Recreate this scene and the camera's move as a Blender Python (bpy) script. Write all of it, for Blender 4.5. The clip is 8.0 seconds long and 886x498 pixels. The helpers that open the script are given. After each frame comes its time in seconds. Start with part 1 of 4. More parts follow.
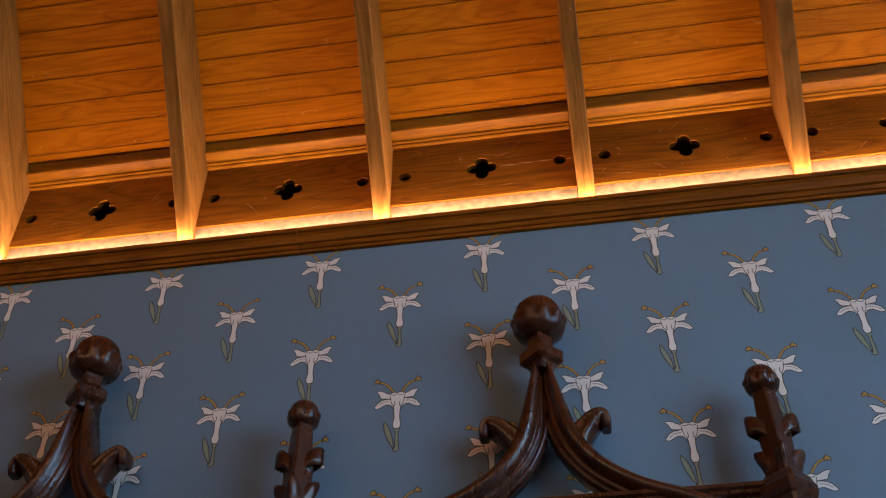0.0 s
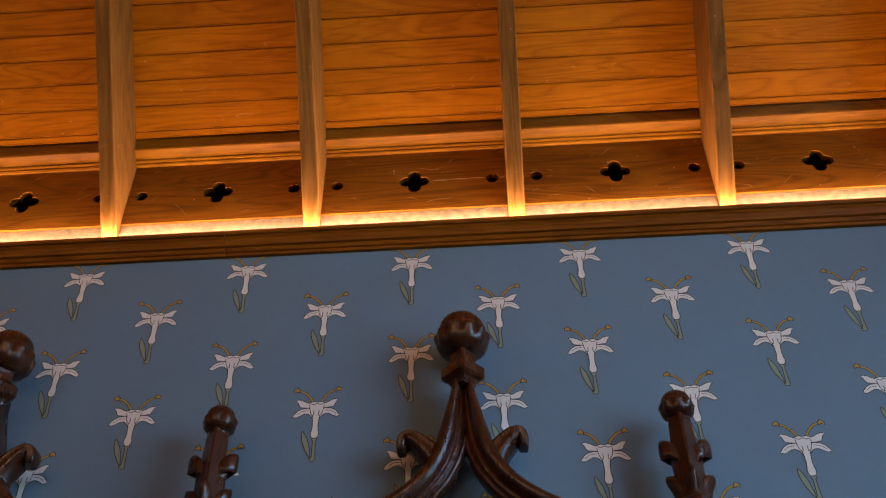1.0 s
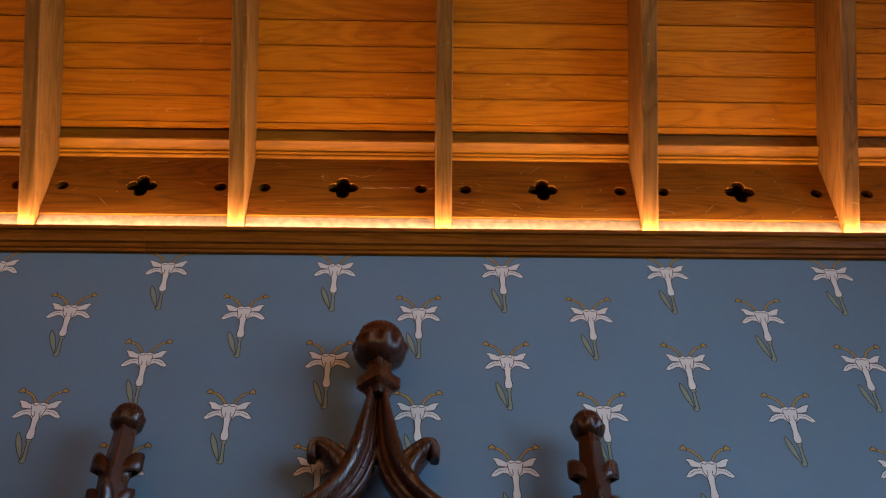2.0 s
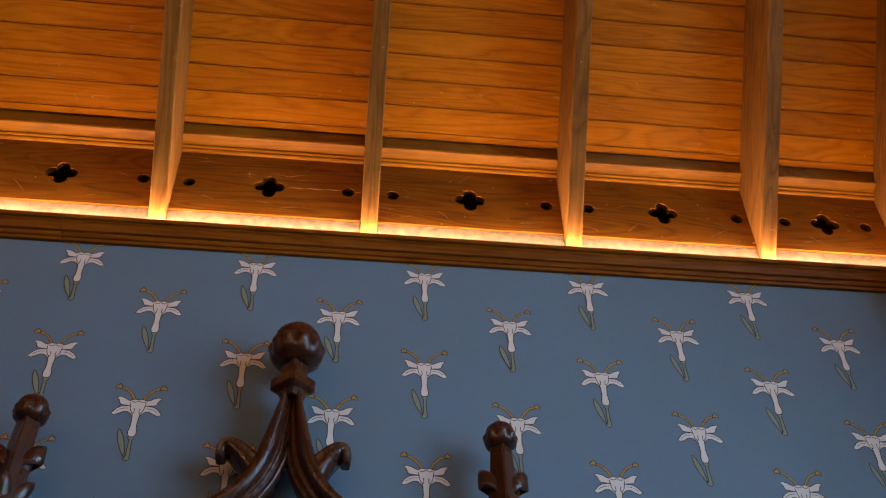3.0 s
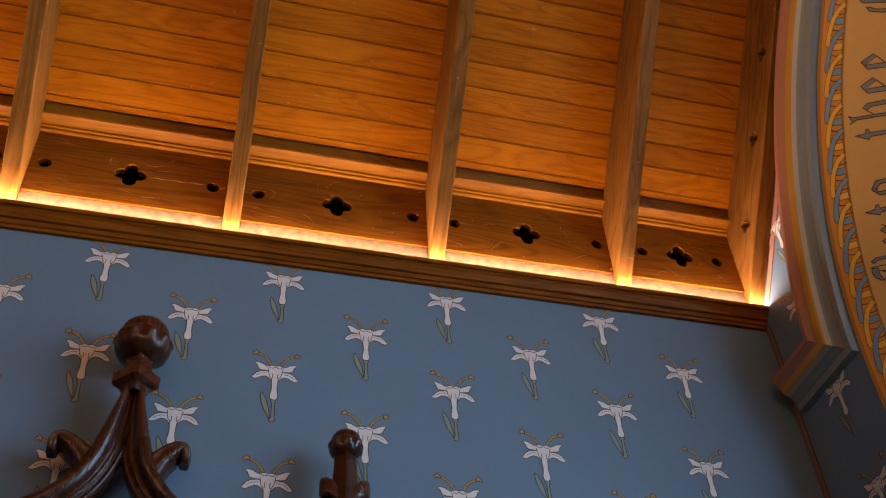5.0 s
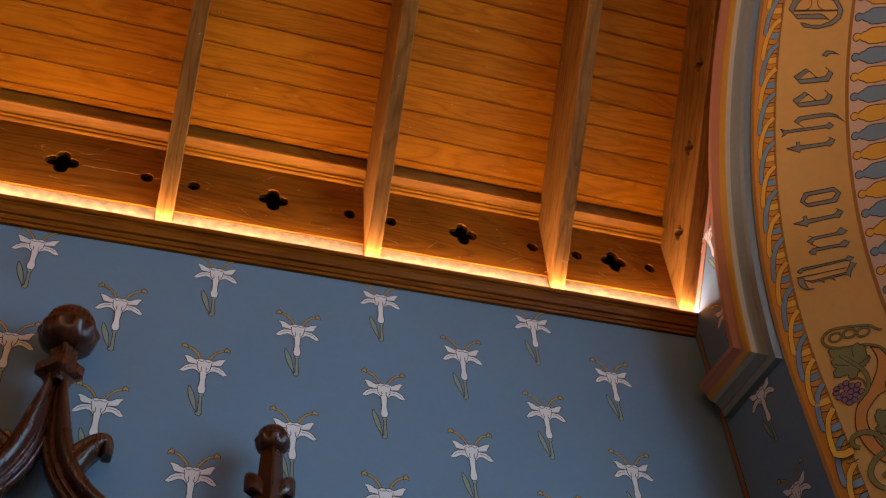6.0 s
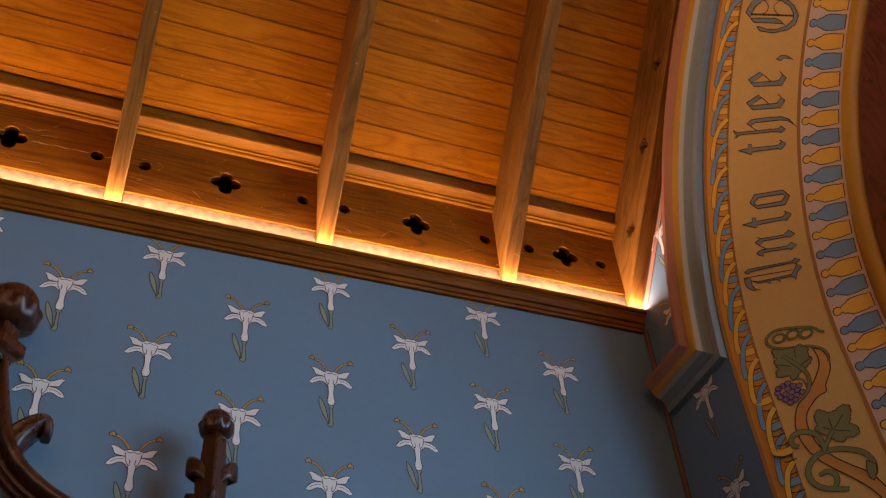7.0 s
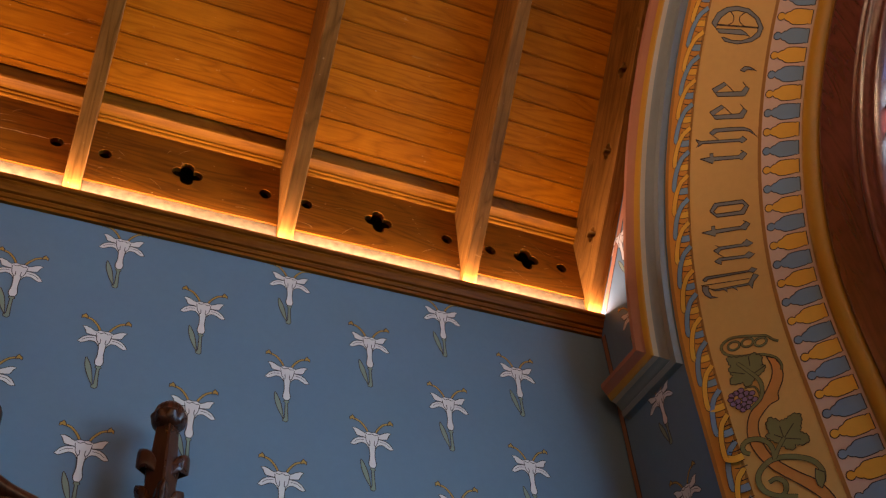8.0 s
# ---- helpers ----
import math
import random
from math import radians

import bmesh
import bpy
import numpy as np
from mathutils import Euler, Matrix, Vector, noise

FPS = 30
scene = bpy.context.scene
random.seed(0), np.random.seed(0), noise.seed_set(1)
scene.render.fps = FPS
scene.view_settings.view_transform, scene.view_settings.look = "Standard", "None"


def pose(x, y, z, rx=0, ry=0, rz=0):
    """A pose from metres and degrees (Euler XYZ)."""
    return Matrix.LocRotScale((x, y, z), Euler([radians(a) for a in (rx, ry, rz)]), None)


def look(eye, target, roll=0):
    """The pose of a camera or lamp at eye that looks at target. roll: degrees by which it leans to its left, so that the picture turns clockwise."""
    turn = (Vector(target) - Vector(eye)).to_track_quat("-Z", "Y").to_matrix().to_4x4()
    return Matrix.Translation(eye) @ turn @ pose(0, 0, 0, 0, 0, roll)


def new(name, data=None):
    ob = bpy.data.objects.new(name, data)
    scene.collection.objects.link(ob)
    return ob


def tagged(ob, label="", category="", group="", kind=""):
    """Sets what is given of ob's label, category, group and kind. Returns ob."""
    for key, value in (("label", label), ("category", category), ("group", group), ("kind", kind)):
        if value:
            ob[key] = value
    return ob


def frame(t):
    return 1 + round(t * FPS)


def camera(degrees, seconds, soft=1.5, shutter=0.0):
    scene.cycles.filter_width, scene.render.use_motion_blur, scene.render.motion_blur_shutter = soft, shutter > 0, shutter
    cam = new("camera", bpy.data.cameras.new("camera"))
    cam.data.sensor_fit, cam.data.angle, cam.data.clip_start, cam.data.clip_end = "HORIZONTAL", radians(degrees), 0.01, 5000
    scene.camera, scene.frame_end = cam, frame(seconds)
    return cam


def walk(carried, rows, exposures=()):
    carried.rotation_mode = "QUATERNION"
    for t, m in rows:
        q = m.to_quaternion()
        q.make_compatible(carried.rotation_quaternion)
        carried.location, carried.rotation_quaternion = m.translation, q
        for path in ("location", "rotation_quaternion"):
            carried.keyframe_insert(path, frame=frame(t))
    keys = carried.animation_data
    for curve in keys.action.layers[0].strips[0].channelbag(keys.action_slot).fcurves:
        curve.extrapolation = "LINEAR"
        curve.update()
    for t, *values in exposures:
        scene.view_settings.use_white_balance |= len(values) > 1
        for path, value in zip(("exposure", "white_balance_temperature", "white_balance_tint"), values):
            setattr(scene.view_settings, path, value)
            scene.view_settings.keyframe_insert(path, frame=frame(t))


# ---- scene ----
cam = camera(46.8, 8.0, soft=1.25)
PATH = [
    (0, (1.213, -2.282, 1.334), (0.994, -0.815, 2.676), -0.2),
    (0.5, (1.218, -2.281, 1.331), (1.063, -0.816, 2.684), -0.4),
    (1, (1.223, -2.28, 1.332), (1.138, -0.817, 2.693), -0.6),
    (1.5, (1.232, -2.279, 1.33), (1.214, -0.822, 2.699), -0.7),
    (3, (1.265, -2.275, 1.334), (1.448, -0.842, 2.717), -1.4),
    (3.5, (1.273, -2.272, 1.332), (1.518, -0.851, 2.718), -2.0),
    (4, (1.285, -2.271, 1.334), (1.588, -0.862, 2.72), -2.4),
    (4.5, (1.294, -2.27, 1.334), (1.657, -0.877, 2.723), -3.1),
    (6, (1.336, -2.277, 1.324), (1.856, -0.932, 2.71), -5.0),
    (6.5, (1.339, -2.271, 1.319), (1.912, -0.941, 2.698), -5.6),
    (7, (1.348, -2.278, 1.324), (1.952, -0.949, 2.691), -5.4),
    (7.5, (1.348, -2.275, 1.322), (1.989, -0.96, 2.687), -5.5),
    (8, (1.357, -2.274, 1.319), (2.026, -0.974, 2.683), -5.5),
]
walk(cam, [(t, look(eye, target, roll)) for t, eye, target, roll in PATH])

# ---- light ----
world = bpy.data.worlds.new("world")
scene.world = world
world.use_nodes = True
wn = world.node_tree.nodes
sky = wn.new("ShaderNodeTexSky")
sky.sky_type, sky.sun_disc = "NISHITA", False
sky.sun_elevation, sky.sun_rotation = radians(38), radians(60)
world.node_tree.links.new(sky.outputs[0], wn["Background"].inputs[0])
wn["Background"].inputs[1].default_value = 0.12

# plan: the papered long wall at y = 0, the window wall at x = EAST
EAST, WEST, SOUTH = 3.102, -4.4, -4.34
ARCH_Y, ARCH_Z, ARCH_R = -2.17, 2.992, 1.805


def area_lamp(name, m, sx, sy, watts, colour, spread=180):
    data = bpy.data.lights.new(name, "AREA")
    data.shape, data.size, data.size_y, data.energy, data.color = "RECTANGLE", sx, sy, watts, colour
    data.spread = radians(spread)
    ob = new(name, data)
    ob.matrix_world = m
    return ob


# sky light in the east window's opening; fill from an added, unseen south opening
area_lamp("window_daylight", pose(EAST + 1.0, ARCH_Y, 3.2, 0, 90 - 28, 0), 3.4, 3.2, 190, (0.58, 0.82, 1.0), 165)
area_lamp("south_window_daylight", pose(0.2, SOUTH - 0.2, 2.35, -90 - 25, 0, 0), 3.2, 1.5, 12.5, (0.64, 0.88, 1.0), 160)
# warm strip lights that lie on the cornices, tipped a little towards the room
COVE, COVE_SOUTH = (1.0, 0.67, 0.55), (1.0, 0.62, 0.34)
area_lamp("cove_light", pose((WEST + EAST) / 2, -0.047, 3.5275, 180 + 25, 0, 0), EAST - WEST - 0.01, 0.008, 60, COVE)
area_lamp("cove_light_south", pose((WEST + EAST) / 2, SOUTH + 0.045, 3.5275, 180 - 40, 0, 0), EAST - WEST - 0.01, 0.008, 98, COVE_SOUTH)

# ---- materials ----


def node_material(name):
    m = bpy.data.materials.new(name)
    m.use_nodes = True
    nt = m.node_tree
    return m, nt, nt.nodes["Principled BSDF"]


def ramp(nt, fac, stops):
    r = nt.nodes.new("ShaderNodeValToRGB")
    while len(r.color_ramp.elements) < len(stops):
        r.color_ramp.elements.new(0.5)
    for e, (p, c) in zip(r.color_ramp.elements, stops):
        e.position, e.color = p, (*c, 1)
    nt.links.new(fac, r.inputs[0])
    return r.outputs[0]


def coords(nt, scale, per_object=0.0, island=False):
    c = nt.nodes.new("ShaderNodeTexCoord")
    mp = nt.nodes.new("ShaderNodeMapping")
    mp.inputs["Scale"].default_value = scale
    nt.links.new(c.outputs["Object"], mp.inputs[0])
    if per_object:
        info = nt.nodes.new("ShaderNodeNewGeometry" if island else "ShaderNodeObjectInfo")
        mul = nt.nodes.new("ShaderNodeMath")
        mul.operation = "MULTIPLY"
        mul.inputs[1].default_value = per_object
        nt.links.new(info.outputs["Random Per Island" if island else "Random"], mul.inputs[0])
        comb = nt.nodes.new("ShaderNodeCombineXYZ")
        for i in range(3):
            nt.links.new(mul.outputs[0], comb.inputs[i])
        nt.links.new(comb.outputs[0], mp.inputs["Location"])
    return mp.outputs[0]


def noise_node(nt, vec, scale, detail=4.0, rough=0.55, distortion=0.0):
    n = nt.nodes.new("ShaderNodeTexNoise")
    n.inputs["Scale"].default_value, n.inputs["Detail"].default_value = scale, detail
    n.inputs["Roughness"].default_value, n.inputs["Distortion"].default_value = rough, distortion
    nt.links.new(vec, n.inputs["Vector"])
    return n.outputs[0]


def mixed(nt, fac, a, b, mode="MIX"):
    mx = nt.nodes.new("ShaderNodeMix")
    mx.data_type, mx.blend_type = "RGBA", mode
    for sock, v in ((mx.inputs[0], fac), (mx.inputs[6], a), (mx.inputs[7], b)):
        if isinstance(v, (int, float)):
            sock.default_value = v
        elif isinstance(v, tuple):
            sock.default_value = (*v, 1)
        else:
            nt.links.new(v, sock)
    return mx.outputs[2]


def bump(nt, bsdf, height, strength, distance):
    b = nt.nodes.new("ShaderNodeBump")
    b.inputs["Strength"].default_value, b.inputs["Distance"].default_value = strength, distance
    nt.links.new(height, b.inputs["Height"])
    nt.links.new(b.outputs[0], bsdf.inputs["Normal"])


def wood(name, dark, light, along, rough, coat=0.0, grain=1.0, vary=0.25, scratches=0.0, island=False, gloss=0.35, stain=0.52):
    """Varnished wood with the grain along one axis of the object, and a tone of its own for each piece."""
    m, nt, b = node_material(name)
    stretch = [11.0, 11.0, 11.0]
    stretch["xyz".index(along)] = 1.3
    vec = coords(nt, stretch, 40.0, island)
    rings = noise_node(nt, vec, 0.85, 2.0, 0.45, 0.9)
    wave = nt.nodes.new("ShaderNodeMath")
    wave.operation = "MULTIPLY"
    wave.inputs[1].default_value = 20.0
    nt.links.new(rings, wave.inputs[0])
    frac = nt.nodes.new("ShaderNodeMath")
    frac.operation = "PINGPONG"
    frac.inputs[1].default_value = 1.0
    nt.links.new(wave.outputs[0], frac.inputs[0])
    fine_stretch = [90.0, 90.0, 90.0]
    fine_stretch["xyz".index(along)] = 5.0
    fine = noise_node(nt, coords(nt, fine_stretch, 40.0, island), 1.6, 5.0, 0.65)
    mid = tuple(0.35 * p + 0.65 * q for p, q in zip(dark, light))
    col = ramp(nt, frac.outputs[0], ((0.0, light), (0.55, mid), (0.9, dark), (1.0, tuple(v * 0.8 for v in dark))))
    col = mixed(nt, 1.0 - 0.75 * grain, col, mid)
    col = mixed(nt, 0.4 * grain, col, ramp(nt, fine, ((0.3, tuple(v * 0.5 for v in dark)), (0.68, light))))
    blot = noise_node(nt, coords(nt, (1, 1, 1), 5.0, island), 4.2, 4.0, 0.65)
    col = mixed(nt, 0.6, col, ramp(nt, blot, ((0.3, (stain, 0.9 * stain, 0.8 * stain)), (0.66, (1.0, 1.0, 1.0)))), "MULTIPLY")
    info = nt.nodes.new("ShaderNodeNewGeometry" if island else "ShaderNodeObjectInfo")
    tone = ramp(nt, info.outputs["Random Per Island" if island else "Random"], ((0.0, (1 - vary, 1 - 1.15 * vary, 1 - 1.3 * vary)), (1.0, (1.0, 1.0, 1.0))))
    col = mixed(nt, 1.0, col, tone, "MULTIPLY")
    if scratches:
        # short pale scuffs, and specks
        vec2 = coords(nt, (2.0, 8, 8), 20.0, island)
        warp = noise_node(nt, vec2, 0.8, 3.0, 0.6)
        thin = nt.nodes.new("ShaderNodeMath")
        thin.operation = "PINGPONG"
        thin.inputs[1].default_value = 0.06
        nt.links.new(warp, thin.inputs[0])
        line = ramp(nt, thin.outputs[0], ((0.0, (1, 1, 1)), (0.0011, (0, 0, 0))))
        patch = ramp(nt, noise_node(nt, vec2, 1.9, 2.0, 0.5), ((0.63, (0, 0, 0)), (0.70, (scratches,) * 3)))
        col = mixed(nt, mixed(nt, 1.0, line, patch, "MULTIPLY"), col, (0.75, 0.42, 0.16))
        sp = noise_node(nt, coords(nt, (1, 1, 1), 3.0), 75.0, 2.0, 0.5)
        col = mixed(nt, ramp(nt, sp, ((0.735, (0, 0, 0)), (0.77, (scratches,) * 3))), col, (0.75, 0.45, 0.2))
    nt.links.new(col, b.inputs["Base Color"])
    rr = nt.nodes.new("ShaderNodeMapRange")
    rr.inputs["To Min"].default_value, rr.inputs["To Max"].default_value = rough * 0.7, rough * 1.35
    nt.links.new(blot, rr.inputs[0])
    nt.links.new(rr.outputs[0], b.inputs["Roughness"])
    b.inputs["Specular IOR Level"].default_value = gloss
    b.inputs["Coat Weight"].default_value, b.inputs["Coat Roughness"].default_value = coat, 0.15
    bump(nt, b, fine, 0.3, 0.0015)
    return m


def paint(name, colour, rough=0.6, mottled=0.12, fine=0.06, relief=0.1):
    m, nt, b = node_material(name)
    vec = coords(nt, (1, 1, 1), 3.0)
    big = noise_node(nt, vec, 1.6, 4.0, 0.6)
    small = noise_node(nt, vec, 45.0, 4.0, 0.6)
    col = mixed(nt, 1.0, colour, ramp(nt, big, ((0.3, (1 - mottled,) * 3), (0.7, (1, 1, 1)))), "MULTIPLY")
    col = mixed(nt, 1.0, col, ramp(nt, small, ((0.3, (1 - fine,) * 3), (0.7, (1, 1, 1)))), "MULTIPLY")
    nt.links.new(col, b.inputs["Base Color"])
    b.inputs["Roughness"].default_value = rough
    bump(nt, b, noise_node(nt, vec, 160.0, 3.0, 0.6), relief, 0.001)
    return m


BOARD = wood("varnished_pine_boards", (0.295, 0.080, 0.002), (0.54, 0.172, 0.004), "x", 0.55, 0.0, 0.75, 0.20, 0.3, True, 0.07, 0.70)
RAFTER = wood("varnished_pine_rafters", (0.17, 0.064, 0.007), (0.37, 0.157, 0.031), "y", 0.46, 0.0, 0.9, 0.16, 0.3, gloss=0.07)
TRIM = wood("amber_stained_moulding", (0.21, 0.064, 0.003), (0.38, 0.14, 0.005), "x", 0.48, 0.0, 0.7, 0.15, gloss=0.1)
PANEL = wood("red_stained_pine", (0.11, 0.031, 0.002), (0.285, 0.090, 0.004), "x", 0.38, 0.03, 0.9, 0.2, 0.6, gloss=0.2, stain=0.6)
CORNICE = wood("brown_stained_cornice", (0.15, 0.040, 0.002), (0.33, 0.098, 0.004), "x", 0.45, 0.0, 0.8, 0.1, gloss=0.12)
WALNUT = wood("dark_polished_walnut", (0.021, 0.0065, 0.0026), (0.084, 0.023, 0.008), "z", 0.27, 0.2, 0.8, 0.15, gloss=0.45)
FRAME_WOOD = wood("mahogany_window_frame", (0.085, 0.022, 0.020), (0.18, 0.050, 0.042), "z", 0.2, 0.9, 0.5, 0.1, gloss=0.8)
WALL_BLUE = paint("slate_blue_wall_paint", (0.122, 0.200, 0.275), 0.62, 0.1, 0.05)
PLASTER = paint("plain_cream_plaster", (0.5, 0.44, 0.34), 0.8)
FLOOR_MAT = wood("oak_floor", (0.06, 0.032, 0.016), (0.12, 0.065, 0.03), "x", 0.4, 0.1)
PALE = paint("pale_limed_fillet", (0.34, 0.22, 0.095), 0.6, 0.6, 0.5)
PETAL = paint("lily_petal_white", (0.72, 0.68, 0.64), 0.6, 0.05)
INK = paint("outline_brown_ink", (0.035, 0.022, 0.015), 0.6, 0.05)
LEAF = paint("stencil_leaf_green", (0.22, 0.27, 0.19), 0.6, 0.1)
STAMEN = paint("stencil_ochre", (0.46, 0.26, 0.045), 0.6, 0.1)
PINK = paint("moulding_pink_paint", (0.37, 0.142, 0.070), 0.42, 0.12)
# highlight along one edge of the hood mould, put in as a cream colour
HOOD_HIGHLIGHT = paint("moulding_cream_highlight", (0.42, 0.36, 0.26), 0.42, 0.1)
OCHRE = paint("moulding_ochre_paint", (0.47, 0.225, 0.016), 0.42, 0.12)
GREY = paint("moulding_grey_blue_paint", (0.20, 0.22, 0.20), 0.42, 0.12)
BAND_TAN = paint("arch_band_tan_paint", (0.65, 0.375, 0.10), 0.55, 0.1)
BAND_CREAM = paint("arch_border_cream_paint", (0.64, 0.44, 0.31), 0.55, 0.1)
BROWN = paint("band_edge_brown_paint", (0.34, 0.145, 0.022), 0.5, 0.1)
YELLOW = paint("motif_yellow_paint", (0.78, 0.41, 0.04), 0.5, 0.1)
ORANGE = paint("motif_orange_paint", (0.62, 0.25, 0.025), 0.5, 0.1)
BLUE = paint("motif_blue_paint", (0.18, 0.29, 0.40), 0.5, 0.1)
VINE_GREEN = paint("vine_green_paint", (0.20, 0.20, 0.07), 0.55, 0.1)
GRAPE = paint("grape_purple_paint", (0.27, 0.16, 0.27), 0.55, 0.1)
VINE_ORANGE = paint("vine_orange_paint", (0.60, 0.25, 0.05), 0.55, 0.1)
SCRATCH = paint("bare_wood_scratch", (0.55, 0.30, 0.11), 0.6)
STRIPE = paint("corner_stripe_terracotta", (0.27, 0.12, 0.06), 0.55, 0.1)
# the same terracotta with the cove's brightness put into its colour
STRIPE_LIT = paint("rake_stripe_lit_terracotta", (0.48, 0.20, 0.11), 0.55, 0.15)
TAPE = paint("white_light_channel", (0.8, 0.75, 0.65), 0.5)
LEAD = paint("window_lead", (0.03, 0.03, 0.035), 0.4)


def glass(name, colour):
    m, nt, b = node_material(name)
    b.inputs["Base Color"].default_value = (*colour, 1)
    b.inputs["Transmission Weight"].default_value, b.inputs["Roughness"].default_value, b.inputs["IOR"].default_value = 1.0, 0.25, 1.45
    return m


GLASS_BLUE, GLASS_PALE, GLASS_RED = glass("blue_glass", (0.15, 0.35, 0.85)), glass("pale_glass", (0.75, 0.85, 0.95)), glass("red_glass", (0.7, 0.08, 0.08))

# ---- mesh helpers ----


def finish(name, bm, mats):
    me = bpy.data.meshes.new(name)
    bm.normal_update()
    bm.to_mesh(me)
    bm.free()
    for m in mats if isinstance(mats, (list, tuple)) else [mats]:
        me.materials.append(m)
    return me


def part(name, bm, material, parent=None, label=""):
    """Links a bmesh, or a mesh, as one object under a thing."""
    me = bm if isinstance(bm, bpy.types.Mesh) else finish(name, bm, material)
    ob = new(name, me)
    if parent:
        ob.parent = parent
    return tagged(ob, label)


def thing(name, at, label, category, group="", kind=""):
    ob = new(name)
    ob.location = at
    return tagged(ob, label, category, group, kind)


def box(bm, lo, hi, bevel=0.0, m=None):
    """A box from corner to corner, bevelled if asked."""
    made = bmesh.ops.create_cube(bm, size=1.0)["verts"]
    lo, hi = Vector(lo), Vector(hi)
    for v in made:
        v.co = Vector(((v.co[i] + 0.5) * (hi[i] - lo[i]) + lo[i] for i in range(3)))
    if bevel:
        es = list({e for v in made for e in v.link_edges})
        made = list(set(made) | set(bmesh.ops.bevel(bm, geom=es, offset=bevel, segments=2, profile=0.5, affect="EDGES")["verts"]))
        made = [v for v in made if v.is_valid]
    if m is not None:
        bmesh.ops.transform(bm, matrix=m, verts=made)
    return made


def loft(bm, rings, closed=True, caps=True, mat=0, smooth=True):
    """Skin through rings of points."""
    vs = [[bm.verts.new(p) for p in ring] for ring in rings]
    n = len(vs[0])
    for r0, r1 in zip(vs, vs[1:]):
        for i in range(n if closed else n - 1):
            f = bm.faces.new((r0[i], r0[(i + 1) % n], r1[(i + 1) % n], r1[i]))
            f.material_index, f.smooth = mat, smooth
    if caps and closed:
        for ring, flip in ((vs[0], True), (vs[-1], False)):
            f = bm.faces.new(ring[::-1] if flip else ring)
            f.material_index = mat
    return vs


def plate(bm, loops, place, thick, mat=0):
    """A flat plate with holes: loops of 2D points, put into space by place(u, v, depth)."""
    flat = bmesh.new()
    for loop in loops:
        vs = [flat.verts.new((u, v, 0)) for u, v in loop]
        for a, b in zip(vs, vs[1:] + vs[:1]):
            flat.edges.new((a, b))
    bmesh.ops.triangle_fill(flat, use_beauty=True, use_dissolve=False, edges=flat.edges[:])
    flat.verts.index_update()
    for depth in (0.0, thick):
        vs = [bm.verts.new(place(v.co.x, v.co.y, depth)) for v in flat.verts]
        for f in flat.faces:
            g = bm.faces.new([vs[v.index] for v in f.verts])
            g.material_index = mat
    flat.free()
    for loop in loops:
        a = [bm.verts.new(place(u, v, 0.0)) for u, v in loop]
        b = [bm.verts.new(place(u, v, thick)) for u, v in loop]
        for i in range(len(loop)):
            j = (i + 1) % len(loop)
            bm.faces.new((a[i], a[j], b[j], b[i])).material_index = mat
    bmesh.ops.remove_doubles(bm, verts=bm.verts[:], dist=0.0002)
    bmesh.ops.recalc_face_normals(bm, faces=bm.faces[:])


def circle(u, v, r, n=16):
    return [(u + r * math.cos(math.tau * i / n), v + r * math.sin(math.tau * i / n)) for i in range(n)]


def quatrefoil(u, v, size, n=10):
    """The outline of a quatrefoil of that overall width."""
    r, c = size * 0.22, size * 0.28
    out = []
    for k in range(4):
        mid = k * math.pi / 2
        for i in range(n):
            a = mid + math.radians(-108 + 216 * i / (n - 1))
            out.append((u + c * math.cos(mid) + r * math.cos(a), v + c * math.sin(mid) + r * math.sin(a)))
    return out


def strip_mesh(bm, pts, widths, place, lift, mat=0):
    """A painted line: a ribbon along 2D points, of the given half widths, laid on a surface by place(u, v, lift)."""
    if isinstance(widths, (int, float)):
        widths = [widths] * len(pts)
    left, right = [], []
    for i, (p, w) in enumerate(zip(pts, widths)):
        a, b = pts[max(i - 1, 0)], pts[min(i + 1, len(pts) - 1)]
        dx, dy = b[0] - a[0], b[1] - a[1]
        d = math.hypot(dx, dy) or 1.0
        left.append(bm.verts.new(place(p[0] - dy / d * w, p[1] + dx / d * w, lift)))
        right.append(bm.verts.new(place(p[0] + dy / d * w, p[1] - dx / d * w, lift)))
    for i in range(len(pts) - 1):
        bm.faces.new((left[i], right[i], right[i + 1], left[i + 1])).material_index = mat


def fill(bm, pts, place, lift, mat=0):
    """A painted patch: a flat filled outline laid on a surface."""
    flat = bmesh.new()
    vs = [flat.verts.new((u, v, 0)) for u, v in pts]
    for a, b in zip(vs, vs[1:] + vs[:1]):
        flat.edges.new((a, b))
    bmesh.ops.triangle_fill(flat, use_beauty=True, edges=flat.edges[:])
    flat.verts.index_update()
    new_vs = [bm.verts.new(place(v.co.x, v.co.y, lift)) for v in flat.verts]
    for f in flat.faces:
        bm.faces.new([new_vs[v.index] for v in f.verts]).material_index = mat
    flat.free()


def curve(points, n=8):
    """A smooth line through 2D points (Catmull-Rom)."""
    p = [points[0], *points, points[-1]]
    out = []
    for i in range(1, len(p) - 2):
        for k in range(n):
            t = k / n
            out.append(tuple(0.5 * (2 * p[i][j] + (p[i + 1][j] - p[i - 1][j]) * t + (2 * p[i - 1][j] - 5 * p[i][j] + 4 * p[i + 1][j] - p[i + 2][j]) * t * t
                                    + (3 * p[i][j] - p[i - 1][j] - 3 * p[i + 1][j] + p[i + 2][j]) * t ** 3) for j in (0, 1)))
    return [*out, tuple(points[-1])]

